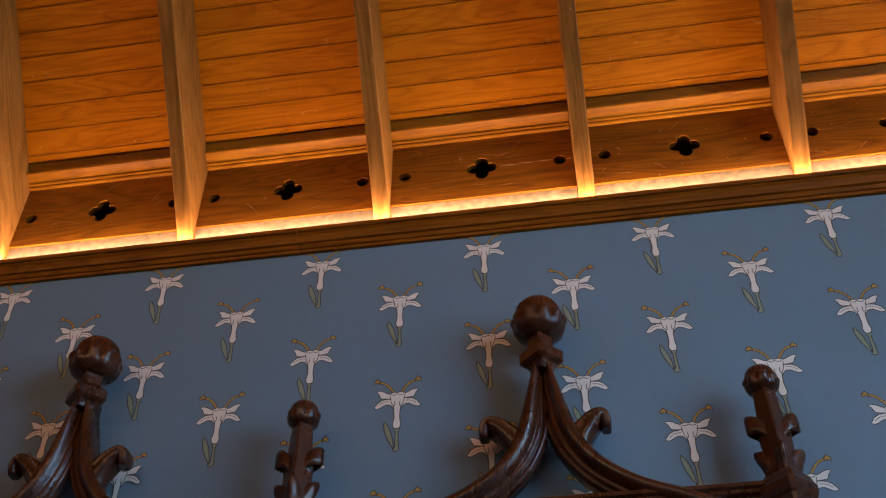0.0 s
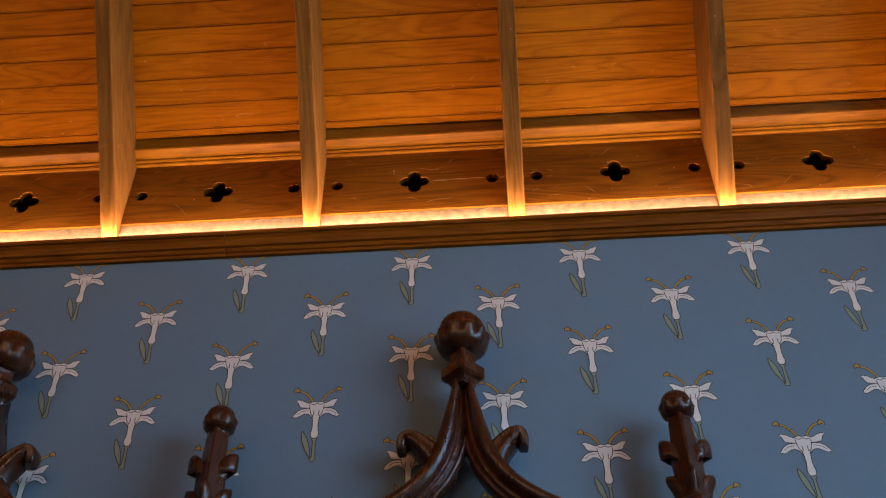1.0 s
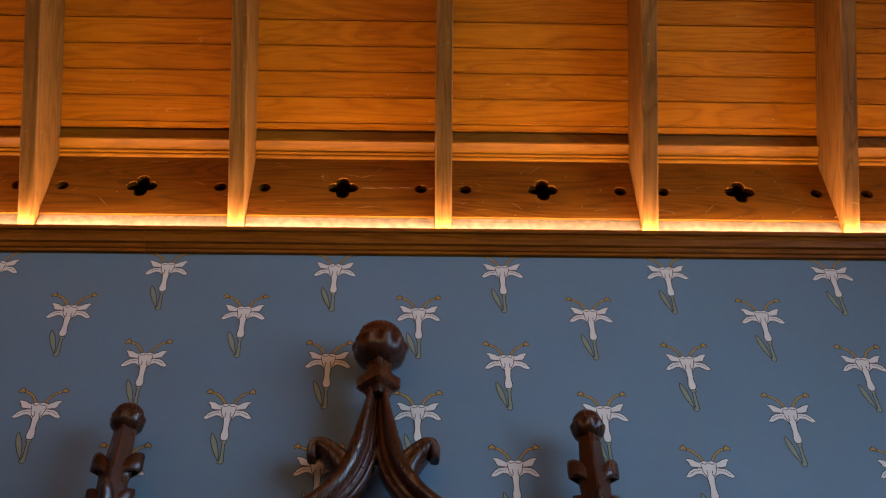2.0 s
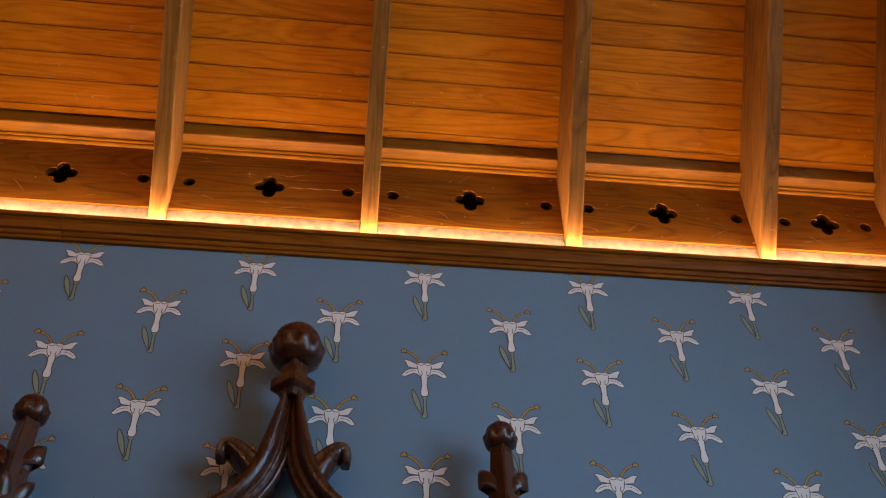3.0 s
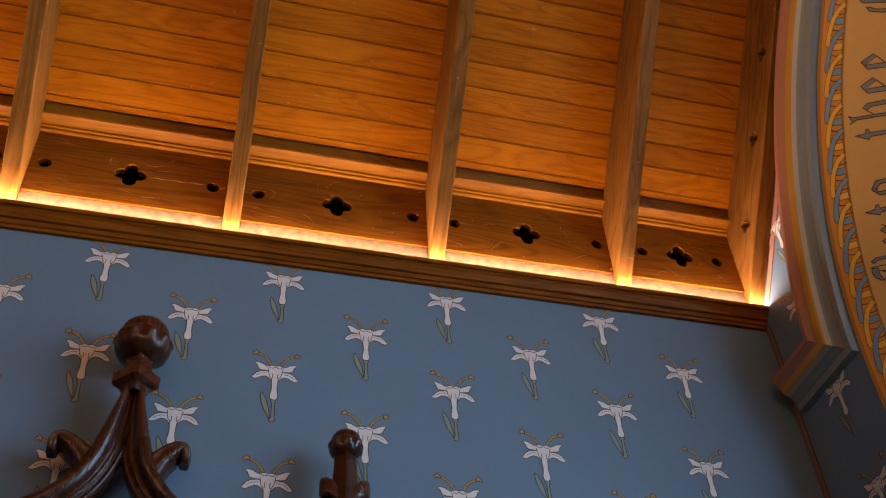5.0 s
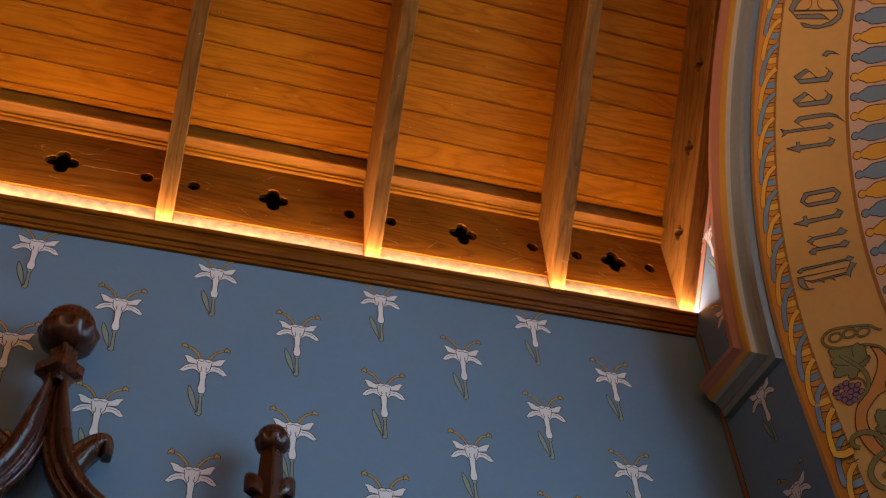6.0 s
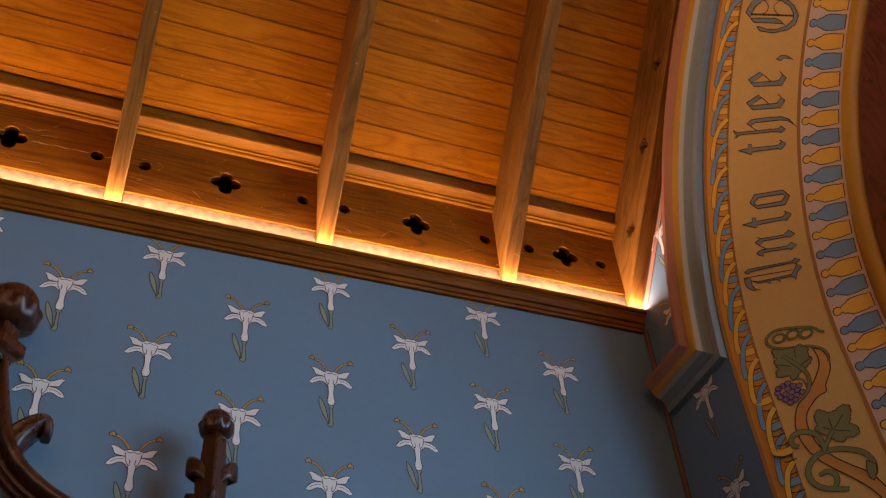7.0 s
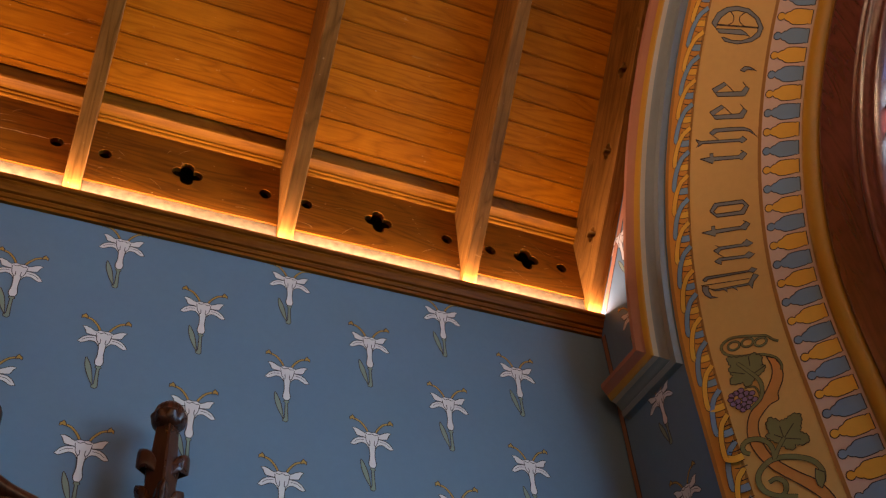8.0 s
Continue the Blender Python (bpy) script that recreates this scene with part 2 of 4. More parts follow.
# ---- structure ----
CORNICE_BASE, LIP_Y, LIP_Z = 3.457, -0.056, 3.525
PITCH = radians(50.5)
ROOF_O = Vector((0, -0.04, 3.545))
ROOF_U, ROOF_N = Vector((0, -math.cos(PITCH), math.sin(PITCH))), Vector((0, math.sin(PITCH), math.cos(PITCH)))
BOARD_H = 0.21                      # boards above the rafters' lower faces
RIDGE_S = (2.17 - 0.04) / math.cos(PITCH)


def roof(x, s, h):
    """A place on the north slope: along the wall, up the slope, and out through the roof."""
    return ROOF_O + ROOF_U * s + ROOF_N * h + Vector((x, 0, 0))


def structure(name, bm, mat, label, category, parent=None):
    ob = part(name, bm, mat, parent, label)
    return tagged(ob, label, category, "", "structure")


bm = bmesh.new()
box(bm, (WEST - 0.3, 0, 0), (EAST + 0.7, 0.35, 3.53))
wall_north = structure("wall_north", bm, WALL_BLUE, "slate blue painted wall stencilled with white lilies", "wall")
# out of view; the opening is made up to admit the south fill
bm = bmesh.new()
box(bm, (WEST - 0.3, SOUTH - 0.35, 0), (0.2 - 1.6, SOUTH, 3.53))
box(bm, (0.2 + 1.6, SOUTH - 0.35, 0), (EAST + 0.7, SOUTH, 3.53))
box(bm, (-1.4, SOUTH - 0.35, 0), (1.8, SOUTH, 1.4))
box(bm, (-1.4, SOUTH - 0.35, 3.0), (1.8, SOUTH, 3.53))
structure("wall_south", bm, WALL_BLUE, "unseen slate blue wall with an opening added for fill light", "wall")
bm = bmesh.new()
box(bm, (WEST - 0.3, SOUTH, 0), (WEST, 0, 6.6))
structure("wall_west", bm, WALL_BLUE, "plain slate blue painted end wall", "wall")
bm = bmesh.new()
box(bm, (WEST - 0.3, SOUTH - 0.35, -0.2), (EAST + 0.7, 0.35, 0))
structure("floor", bm, FLOOR_MAT, "oak boarded floor of the chapel", "floor")


# the east wall with its splayed round-headed opening
def arch_line(radius, n=56, foot=1.0):
    """The outline (y, z) of an arch from foot to foot."""
    pts = [(ARCH_Y + radius, foot)]
    pts += [(ARCH_Y + radius * math.cos(math.pi * i / n), ARCH_Z + radius * math.sin(math.pi * i / n)) for i in range(n + 1)]
    return [*pts, (ARCH_Y - radius, foot)]


bm = bmesh.new()
outer = [(0, 0), (0, 3.9), (ARCH_Y, 6.35), (SOUTH, 3.9), (SOUTH, 0)]
plate(bm, [outer, arch_line(ARCH_R)], lambda u, v, d: Vector((EAST + d, u, v)), 0.004)
for f in [f for f in bm.faces if abs(f.normal.x) < 0.5 and min(v.co.y for v in f.verts) > SOUTH + 0.1 and max(v.co.y for v in f.verts) < -0.1]:
    bm.faces.remove(f)
wall_east = structure("wall_east", bm, WALL_BLUE, "slate blue gable wall round a painted arched window", "wall")
bm = bmesh.new()
plate(bm, [[(SOUTH - 0.3, 0), (0.3, 0), (0.3, 6.6), (SOUTH - 0.3, 6.6)], arch_line(1.412)], lambda u, v, d: Vector((EAST + 0.297 + d, u, v)), 0.12)
structure("wall_east_outer", bm, PLASTER, "outer leaf of the gable wall", "wall")


def splay(a, w, lift=0.0):
    """A place on the splayed reveal: a is the angle round the arch (below the springing, straight down), w the depth into the wall."""
    radius = ARCH_R - 1.42 * w - lift * 0.576
    x = EAST + w - lift * 0.817
    if a >= 0:
        return Vector((x, ARCH_Y + radius * math.cos(a), ARCH_Z + radius * math.sin(a)))
    return Vector((x, ARCH_Y + radius, ARCH_Z + a * 1.58))


ARC = [-1.25, -1.0, -0.75, -0.5, -0.25] + [math.pi * i / 64 for i in range(65)]


def far_side(p):
    return Vector((p.x, 2 * ARCH_Y - p.y, p.z))


def band(bm, w0, w1, lift, mat=0):
    """A painted band all round the arch, near foot to far foot."""
    rows = [[splay(a, w, lift) for w in (w0, w1)] for a in ARC]
    rows += [[far_side(splay(a, w, lift)) for w in (w0, w1)] for a in (-0.25, -0.5, -0.75, -1.0, -1.25)]
    loft(bm, rows, closed=False, mat=mat)


bm = bmesh.new()
band(bm, 0.0, 0.284, 0.0)
reveal = structure("window_reveal", bm, BAND_TAN, "splayed arch reveal painted in tan with stencilled bands", "arch")
for name, w0, w1, mat in (("guilloche_ground", 0.006, 0.042, ORANGE), ("border_ground", 0.180, 0.251, BAND_CREAM), ("edge_line", 0.0425, 0.0475, BROWN), ("edge_line", 0.0, 0.006, BROWN),
                          ("edge_line", 0.1735, 0.1795, BROWN)):
    bm = bmesh.new()
    band(bm, w0, w1, 0.0012)
    part(name, bm, mat, reveal)
# ochre roll where the reveal meets the window frame
bm = bmesh.new()
rows = []
for a, far in [(a, False) for a in ARC] + [(a, True) for a in (-0.25, -0.5, -0.75, -1.0, -1.25)]:
    ring = []
    for k in range(9):
        ang = math.radians(-20 + 220 * k / 8)
        p = splay(a, 0.2675 + 0.016 * math.cos(ang), 0.022 * math.sin(ang))
        ring.append(far_side(p) if far else p)
    rows.append(ring)
loft(bm, rows, closed=False)
part("roll_moulding", bm, OCHRE, reveal, "ochre painted roll moulding")

# hood mould: a moulded label round the arch with short level returns at its feet
# index 3 is the narrow face coloured cream as a highlight
HOOD_PROFILE = [(0.0, 0.0, 2), (0.004, 0.022, 2), (0.022, 0.026, 2), (0.027, 0.022, 2), (0.031, 0.027, 2), (0.040, 0.031, 2), (0.052, 0.041, 3), (0.058, 0.055, 1), (0.066, 0.062, 1),
                (0.078, 0.066, 0), (0.088, 0.073, 0), (0.101, 0.083, 0), (0.116, 0.083, 0), (0.125, 0.074, 0), (0.128, 0.055, 0), (0.128, 0.0, 0)]
HOOD_Z, HOOD_R = 3.092, ARCH_R + 0.006
foot = math.asin((HOOD_Z - ARCH_Z) / HOOD_R)


def hood_rings(mirror):
    """Rings of the profile from the level return to the crown of the arch."""
    rings = []
    end = -0.055
    for y in (end, -0.1, -0.2):
        rings.append([Vector((EAST - p, y, HOOD_Z + r)) for r, p, _ in HOOD_PROFILE])
    # the mitre
    rings.append([Vector((EAST - p, ARCH_Y + math.sqrt((HOOD_R + r) ** 2 - (HOOD_Z + r - ARCH_Z) ** 2), HOOD_Z + r)) for r, p, _ in HOOD_PROFILE])
    for i in range(1, 40):
        rings.append([Vector((EAST - p, ARCH_Y + (HOOD_R + r) * math.cos(t), ARCH_Z + (HOOD_R + r) * math.sin(t))) for r, p, _ in HOOD_PROFILE
                      for t in [math.asin((HOOD_Z + r - ARCH_Z) / (HOOD_R + r)) + (math.pi / 2 - math.asin((HOOD_Z + r - ARCH_Z) / (HOOD_R + r))) * i / 39]])
    return [[far_side(p) for p in ring] for ring in rings] if mirror else rings


bm = bmesh.new()
for mirror in (False, True):
    rows = [[bm.verts.new(p) for p in ring] for ring in hood_rings(mirror)]
    for i, (r0, r1) in enumerate(zip(rows, rows[1:])):
        for k in range(len(HOOD_PROFILE) - 1):
            f = bm.faces.new((r0[k], r0[k + 1], r1[k + 1], r1[k]))
            f.material_index, f.smooth = HOOD_PROFILE[k][2], True
    bm.faces.new(rows[0])
bmesh.ops.remove_doubles(bm, verts=bm.verts[:], dist=0.0003)
bmesh.ops.recalc_face_normals(bm, faces=bm.faces[:])
for e in bm.edges:
    e.smooth = e.calc_face_angle(3.0) < 0.5
hood = part("hood_mould", bm, [PINK, OCHRE, GREY, HOOD_HIGHLIGHT])
tagged(hood, "arched hood mould painted pink, ochre and grey-blue", "moulding", "", "structure")

# terracotta stripe down the corner
bm = bmesh.new()
box(bm, (EAST - 0.0012, -0.028, 0.0), (EAST + 0.004, -0.008, CORNICE_BASE - 0.001))
part("corner_stripe", bm, STRIPE, wall_east)
bm = bmesh.new()
for y in (-0.0295, -0.0085):
    box(bm, (EAST - 0.0016, y, 0.0), (EAST + 0.004, y + 0.002, CORNICE_BASE - 0.001))
part("stripe_outline", bm, INK, wall_east)

# cornice, in long lengths
PROFILE = [(0.0, CORNICE_BASE), (-0.012, CORNICE_BASE), (-0.014, CORNICE_BASE + 0.008), (-0.012, CORNICE_BASE + 0.011), (-0.018, CORNICE_BASE + 0.012), (-0.023, CORNICE_BASE + 0.02), (-0.022, CORNICE_BASE + 0.024),
           (-0.031, CORNICE_BASE + 0.0255), (-0.034, CORNICE_BASE + 0.032), (-0.041, CORNICE_BASE + 0.043), (-0.047, CORNICE_BASE + 0.048), (-0.046, CORNICE_BASE + 0.052), (-0.054, CORNICE_BASE + 0.053),
           (LIP_Y, CORNICE_BASE + 0.057), (LIP_Y, LIP_Z - 0.002), (LIP_Y + 0.002, LIP_Z), (-0.046, LIP_Z), (-0.045, 3.5085), (0.0, 3.5085)]
joints = [WEST, -2.1, 0.42, EAST - 0.002]
cornice = thing("cornice", (0, 0, 0), "brown stained moulded wooden cornice along the wall top", "cornice", "", "structure")
for x0, x1 in zip(joints, joints[1:]):
    bm = bmesh.new()
    loft(bm, [[Vector((x, y, z)) for y, z in PROFILE] for x in (x0 + 0.0006, x1 - 0.0006)], smooth=False)
    bmesh.ops.recalc_face_normals(bm, faces=bm.faces[:])
    part("moulding_length", bm, CORNICE, cornice)
bm = bmesh.new()
box(bm, (WEST, -0.0448, 3.5087), (EAST - 0.004, -0.0385, 3.5260))
tagged(part("light_strip", bm, TAPE), "thin warm light strip lying on the wooden cornice", "light strip")

# south cornice and slope close the room
bm = bmesh.new()
loft(bm, [[Vector((x, SOUTH - y, z)) for y, z in PROFILE] for x in (WEST, EAST)], smooth=False)
bmesh.ops.recalc_face_normals(bm, faces=bm.faces[:])
structure("cornice_south", bm, CORNICE, "brown stained moulded wooden cornice", "cornice")
bm = bmesh.new()
top = roof(0, RIDGE_S, BOARD_H + 0.03)
low = roof(0, -0.5, BOARD_H + 0.03)
for sign in (0, 1):
    a, b = ((low, top) if not sign else (far_side(low), far_side(top)))
    loft(bm, [[Vector((x, a.y, a.z)), Vector((x, b.y, b.z)), Vector((x, b.y, b.z + 0.1)), Vector((x, a.y, a.z + 0.1))] for x in (WEST - 0.3, EAST + 0.7)], smooth=False)
bmesh.ops.recalc_face_normals(bm, faces=bm.faces[:])
structure("roof_deck", bm, RAFTER, "pine roof deck above the boards", "roof")
bm = bmesh.new()
a, b = far_side(roof(0, 0.0, BOARD_H)), far_side(roof(0, RIDGE_S, BOARD_H))
loft(bm, [[Vector((x, a.y, a.z)), Vector((x, b.y, b.z)), Vector((x, b.y, b.z + 0.02)), Vector((x, a.y, a.z + 0.02))] for x in (WEST, EAST)], smooth=False)
bmesh.ops.recalc_face_normals(bm, faces=bm.faces[:])
structure("ceiling_south", bm, BOARD, "varnished pine boarded ceiling slope", "ceiling")
bm = bmesh.new()
box(bm, (WEST, SOUTH - 0.02, 3.5), (EAST, SOUTH + 0.02, 4.0))
structure("wall_plate_south", bm, PANEL, "red stained wall plate", "trim")
bm = bmesh.new()
box(bm, (WEST - 0.3, 0.1, 3.53), (EAST + 0.5, 0.35, 4.3))
structure("wall_plate_north", bm, PANEL, "dark void behind the pierced panels", "trim")

# ---- rafters ----
RAFTERS = [1.322 + 0.637 * k for k in range(-8, 0)] + [1.322, 1.963, 2.593]
RAFTER_W = 0.051


def rafter_mesh():
    bm = bmesh.new()
    made = box(bm, (-RAFTER_W / 2, 0, 0), (RAFTER_W / 2, RIDGE_S + 0.03, BOARD_H), 0.004)
    for v in bm.verts:        # it runs down behind the cornice
        if v.co.y < 0.05:
            v.co.y -= 0.018
    return finish("rafter", bm, RAFTER)


ROOF_M = Matrix((( 1, 0, 0, 0), (0, ROOF_U.y, ROOF_N.y, ROOF_O.y), (0, ROOF_U.z, ROOF_N.z, ROOF_O.z), (0, 0, 0, 1)))
mesh = rafter_mesh()
for x in RAFTERS:
    ob = part("rafter", mesh, None)
    ob.matrix_world = Matrix.Translation((x, 0, 0)) @ ROOF_M
    tagged(ob, "varnished pine rafter standing on the lit cornice", "rafter", "roof rafters")

# the last rafter beside the gable wall is pierced with quatrefoils
bm = bmesh.new()
loops = [[(-0.018, 0.0), (RIDGE_S, 0.0), (RIDGE_S, BOARD_H), (-0.018, BOARD_H)]]
loops += [quatrefoil(0.27 + 0.305 * k, 0.075, 0.062) for k in range(9)]
plate(bm, loops, lambda u, v, d: Vector((d - 0.018, u, v)), 0.034)
ob = part("edge_rafter", bm, RAFTER)
ob.matrix_world = Matrix.Translation((3.062, 0, 0)) @ ROOF_M
tagged(ob, "varnished pine edge rafter pierced with small quatrefoils", "rafter")
bm = bmesh.new()
box(bm, (3.0788 - 3.062, -0.018, 0.003), (EAST - 3.062 - 0.002, RIDGE_S, 0.19), 0.0015)
part("scribe_strip", bm, RAFTER, ob)
# the terracotta stripe goes on up the rake of the gable wall, its colour lightened for the cove light
for name, h0, h1, proud, mat in (("rake_stripe", -0.026, -0.002, 0.0012, STRIPE_LIT), ("stripe_outline", -0.0275, -0.0255, 0.0016, INK)):
    bm = bmesh.new()
    box(bm, (EAST - proud, 0.0, h0), (EAST + 0.003, RIDGE_S, h1))
    part(name, bm, mat, wall_east).matrix_world = ROOF_M

# pierced panels between the rafter feet, with a bead and cove above
PANEL_Y = -0.036
edges = [x for x in RAFTERS] + [3.062]
panel_group = "pierced panels along the eaves"
for x0, x1 in zip(edges, edges[1:]):
    lo, hi = x0 + RAFTER_W / 2 + 0.001, x1 - (RAFTER_W / 2 if x1 < 3.05 else 0.018) - 0.001
    mid, half = (lo + hi) / 2, (hi - lo) / 2
    reach = 0.249 if half > 0.25 else 0.14
    bm = bmesh.new()
    loops = [[(-half, 3.594), (half, 3.594), (half, 3.905), (-half, 3.905)], quatrefoil(0.0, 3.720, 0.098), circle(-reach, 3.718, 0.020), circle(reach, 3.718, 0.020)]
    plate(bm, loops, lambda u, v, d: Vector((u, PANEL_Y + d, v)), 0.02)
    ob = part("eaves_panel", bm, PANEL)
    ob.location = (mid, 0, 0)
    tagged(ob, "red stained pine panel pierced by a quatrefoil and holes", "panel", panel_group)
    # pale fillet under the panel, close to the light strip
    bm = bmesh.new()
    box(bm, (-half, PANEL_Y + 0.007, 3.509), (half, PANEL_Y + 0.016, 3.5935), 0.001)
    part("fillet", bm, PALE, ob)
    if abs(mid - 1.0) < 0.1:
        # a split in this panel, running from its quatrefoil through a hole
        for a, b in ((0.055, reach - 0.022), (reach + 0.021, half - 0.004)):
            bm = bmesh.new()
            pts = [(a + (b - a) * i / 9, 3.719 + 0.0015 * math.sin(9 * (a + (b - a) * i / 9) * 12) + 0.004 * (i / 9)) for i in range(10)]
            strip_mesh(bm, pts, [0.0006 + 0.0007 * ((i * 7) % 3) for i in range(10)], lambda u, v, d: Vector((u, PANEL_Y - d, v)), 0.0006)
            part("split", bm, SCRATCH, ob)
    # fine scratches in the varnish
    bm = bmesh.new()
    marks = random.Random(int(mid * 1000) + 77)
    for k in range(9):
        u, v, turn, length = marks.uniform(-half + 0.02, half - 0.09), marks.uniform(3.615, 3.84), marks.uniform(-0.9, 0.9), marks.uniform(0.015, 0.085)
        pts = [(u + length * q * math.cos(turn), v + length * q * math.sin(turn) + 0.004 * math.sin(3 * q)) for q in (0.0, 0.25, 0.5, 0.75, 1.0)]
        if any(math.hypot(a - h, b - 3.719) < r for a, b in pts for h, r in ((0.0, 0.055), (reach, 0.026), (-reach, 0.026))) or max(b for a, b in pts) > 3.86 or max(a for a, b in pts) > half or min(b for a, b in pts) < 3.6:
            continue
        strip_mesh(bm, pts, [0.00015, 0.0004, 0.0005, 0.0003, 0.0001], lambda a, b, d: Vector((a, PANEL_Y - d, b)), 0.0005)
    tagged(part("scratches", bm, SCRATCH, ob), kind="stuff")
    # bead and cove at the head of the panel
    prof = [(0.236, 0.0), (0.238, -0.014), (0.242, -0.018), (0.247, -0.018), (0.251, -0.014), (0.253, -0.014), (0.255, -0.019), (0.259, -0.019), (0.262, -0.014), (0.272, -0.016), (0.282, -0.020), (0.293, -0.026),
            (0.298, -0.025), (0.300, 0.0)]
    bm = bmesh.new()
    loft(bm, [[roof(x, s, BOARD_H + h) for s, h in prof] for x in (-half, half)], smooth=False)
    bmesh.ops.recalc_face_normals(bm, faces=bm.faces[:])
    part("cove_moulding", bm, TRIM, ob)

# ---- painted lilies on the walls ----


def lily_mesh():
    """One stencilled lily: outline, petals, trumpet, stamens, stem and leaf as layers of flat paint."""
    bm = bmesh.new()
    mm = lambda pts: [(1.05 * u / 1000, (v if v > 0 else 0.91 * v) / 1000) for u, v in pts]
    put = lambda u, v, lift: Vector((u, -lift * 0.4, v))
    up = [(14, 2), (21, 18), (28, 21), (35, 26), (46, 30), (55, 28), (49, 20), (46, 12), (43, 6), (34, 4), (24, 3)]
    low = [(8, 2), (24, 2), (39, 0), (50, -8), (56, -17), (61, -26), (52, -30), (44, -26), (37, -21), (30, -17), (21, -18), (14, -24), (9, -34), (4, -37)]
    half = [(21, 18), (18, 6), (13, -10), (9.5, -24), (8, -39), (7, -60), (8.5, -74), (10.5, -84), (9.5, -94), (5, -101)]
    mouth = [(-21, 18), (-10, 23), (0, 21), (10, 23), (21, 18)]
    trumpet = mouth[:-1] + half + [(-u, v) for u, v in half[::-1]][:-1]
    stem = [(-5, -101), (6, -101), (8, -107), (4, -110), (5, -140), (7, -172), (2, -179), (-7, -176), (-9, -168), (-3, -163), (-3, -110), (-7, -107)]
    leaf = curve([(-5, -170), (-16, -150), (-26, -125), (-32, -100), (-32, -76), (-24, -88), (-16, -108), (-10, -135), (-5, -170)], 3)[:-1]
    for sign in (-1, 1):
        line = curve(mm([(sign * 12, 24), (sign * 20, 38), (sign * 34, 53), (sign * 50, 59)]), 4)
        strip_mesh(bm, line, 0.0038, put, 0.0006, 0)
        strip_mesh(bm, line, 0.0024, put, 0.0012, 2)
        head = [(sign * 46, 54), (sign * 56, 57), (sign * 62, 53), (sign * 62, 63), (sign * 57, 66), (sign * 54, 71), (sign * 48, 64)]
        fill(bm, mm(head), put, 0.0014, 2)
        strip_mesh(bm, mm(head + head[:1]), 0.0012, put, 0.0017, 0)
    shapes = [(leaf, 3, 0.0008), (stem, 3, 0.0008)]
    shapes += [([(sign * u, v) for u, v in p], 1, lift) for sign in (-1, 1) for p, lift in ((low, 0.0009), (up, 0.0013))]
    for shape, mat, lift in shapes:
        fill(bm, mm(shape), put, lift, mat)
        strip_mesh(bm, mm(shape + shape[:1]), 0.0011, put, lift + 0.0003, 0)
    fill(bm, mm(trumpet), put, 0.0018, 1)
    strip_mesh(bm, mm(mouth), 0.0011, put, 0.0022, 0)
    strip_mesh(bm, mm(half[3:] + [(-u, v) for u, v in half[3:][::-1]]), 0.0011, put, 0.0022, 0)
    strip_mesh(bm, curve(mm([(-17, 16), (-8, 13), (0, 17), (8, 13), (17, 15)]), 3), 0.0010, put, 0.0023, 0)
    for sign in (-1, 1):
        strip_mesh(bm, curve(mm([(sign * 19, 12), (sign * 17, -4), (sign * 14, -16), (sign * 8, -24), (sign * 6, -18), (sign * 7, -6)]), 3), 0.0010, put, 0.0023, 0)
        strip_mesh(bm, curve(mm([(sign * 22, -6), (sign * 38, -9), (sign * 50, -19)]), 3), 0.0007, put, 0.0021, 0)
    return finish("lily", bm, [INK, PETAL, STAMEN, LEAF])


LILY = lily_mesh()
for row in range(7):
    for col in range(-9, 6):
        x = 0.5 * (col + (0.5 if row % 2 else 0.0)) - 0.003
        ob = part("lily", LILY, None, wall_north)
        ob.location = (x + 0.002 * math.sin(col * 3 + row), -0.0006, 3.399 - 0.1695 * row)
for y, z in ((-0.222, 3.064), (-0.190, 3.420), (-0.225, 3.725), (-0.232, 2.735), (-0.22, 2.40)):
    ob = part("lily", LILY, None, wall_east)
    ob.location, ob.rotation_euler = (EAST - 0.0006, y, z), (0, 0, radians(-90))

# ---- painted bands of the arch ----
ARCH_M = Matrix.Translation((0, ARCH_Y, ARCH_Z))


def on_cone(u, v, lift):
    """A place on the splay near the springing, from metres along the arch (at the border) and slant metres from the outer edge."""
    w = v / 1.735
    radius = ARCH_R - 1.42 * w - lift * 0.576
    a = u / 1.44
    return Vector((EAST + w - lift * 0.817, radius * math.cos(a), radius * math.sin(a)))


def round_arch(mesh_or_bm, name, mat, a):
    ob = part(name, mesh_or_bm, mat, reveal)
    ob.matrix_world = ARCH_M @ (Matrix.Rotation(a, 4, "X") if a >= 0 else Matrix.Translation((0, 0, a * 1.58)))
    return ob


def bottle_mesh(mat):
    bm = bmesh.new()
    half = [(0.000, 0.0), (0.002, 0.006), (0.007, 0.0105), (0.013, 0.0115), (0.019, 0.0095), (0.023, 0.006), (0.027, 0.0105), (0.033, 0.0135), (0.039, 0.0145), (0.045, 0.0195), (0.053, 0.0228), (0.070, 0.0235),
            (0.086, 0.0228), (0.096, 0.0218), (0.0985, 0.0195), (0.103, 0.0218), (0.111, 0.021)]
    v0 = 0.1825 * 1.735 - 0.004
    out = [(1.1 * q, v0 + p + 0.004) for p, q in half] + [(-1.1 * q, v0 + p + 0.004) for p, q in half[::-1]][:-1]
    fill(bm, out, on_cone, 0.0018, 0)
    strip_mesh(bm, out + out[:1], 0.0014, on_cone, 0.0022, 1)
    return finish("bottle_motif", bm, [mat, INK])


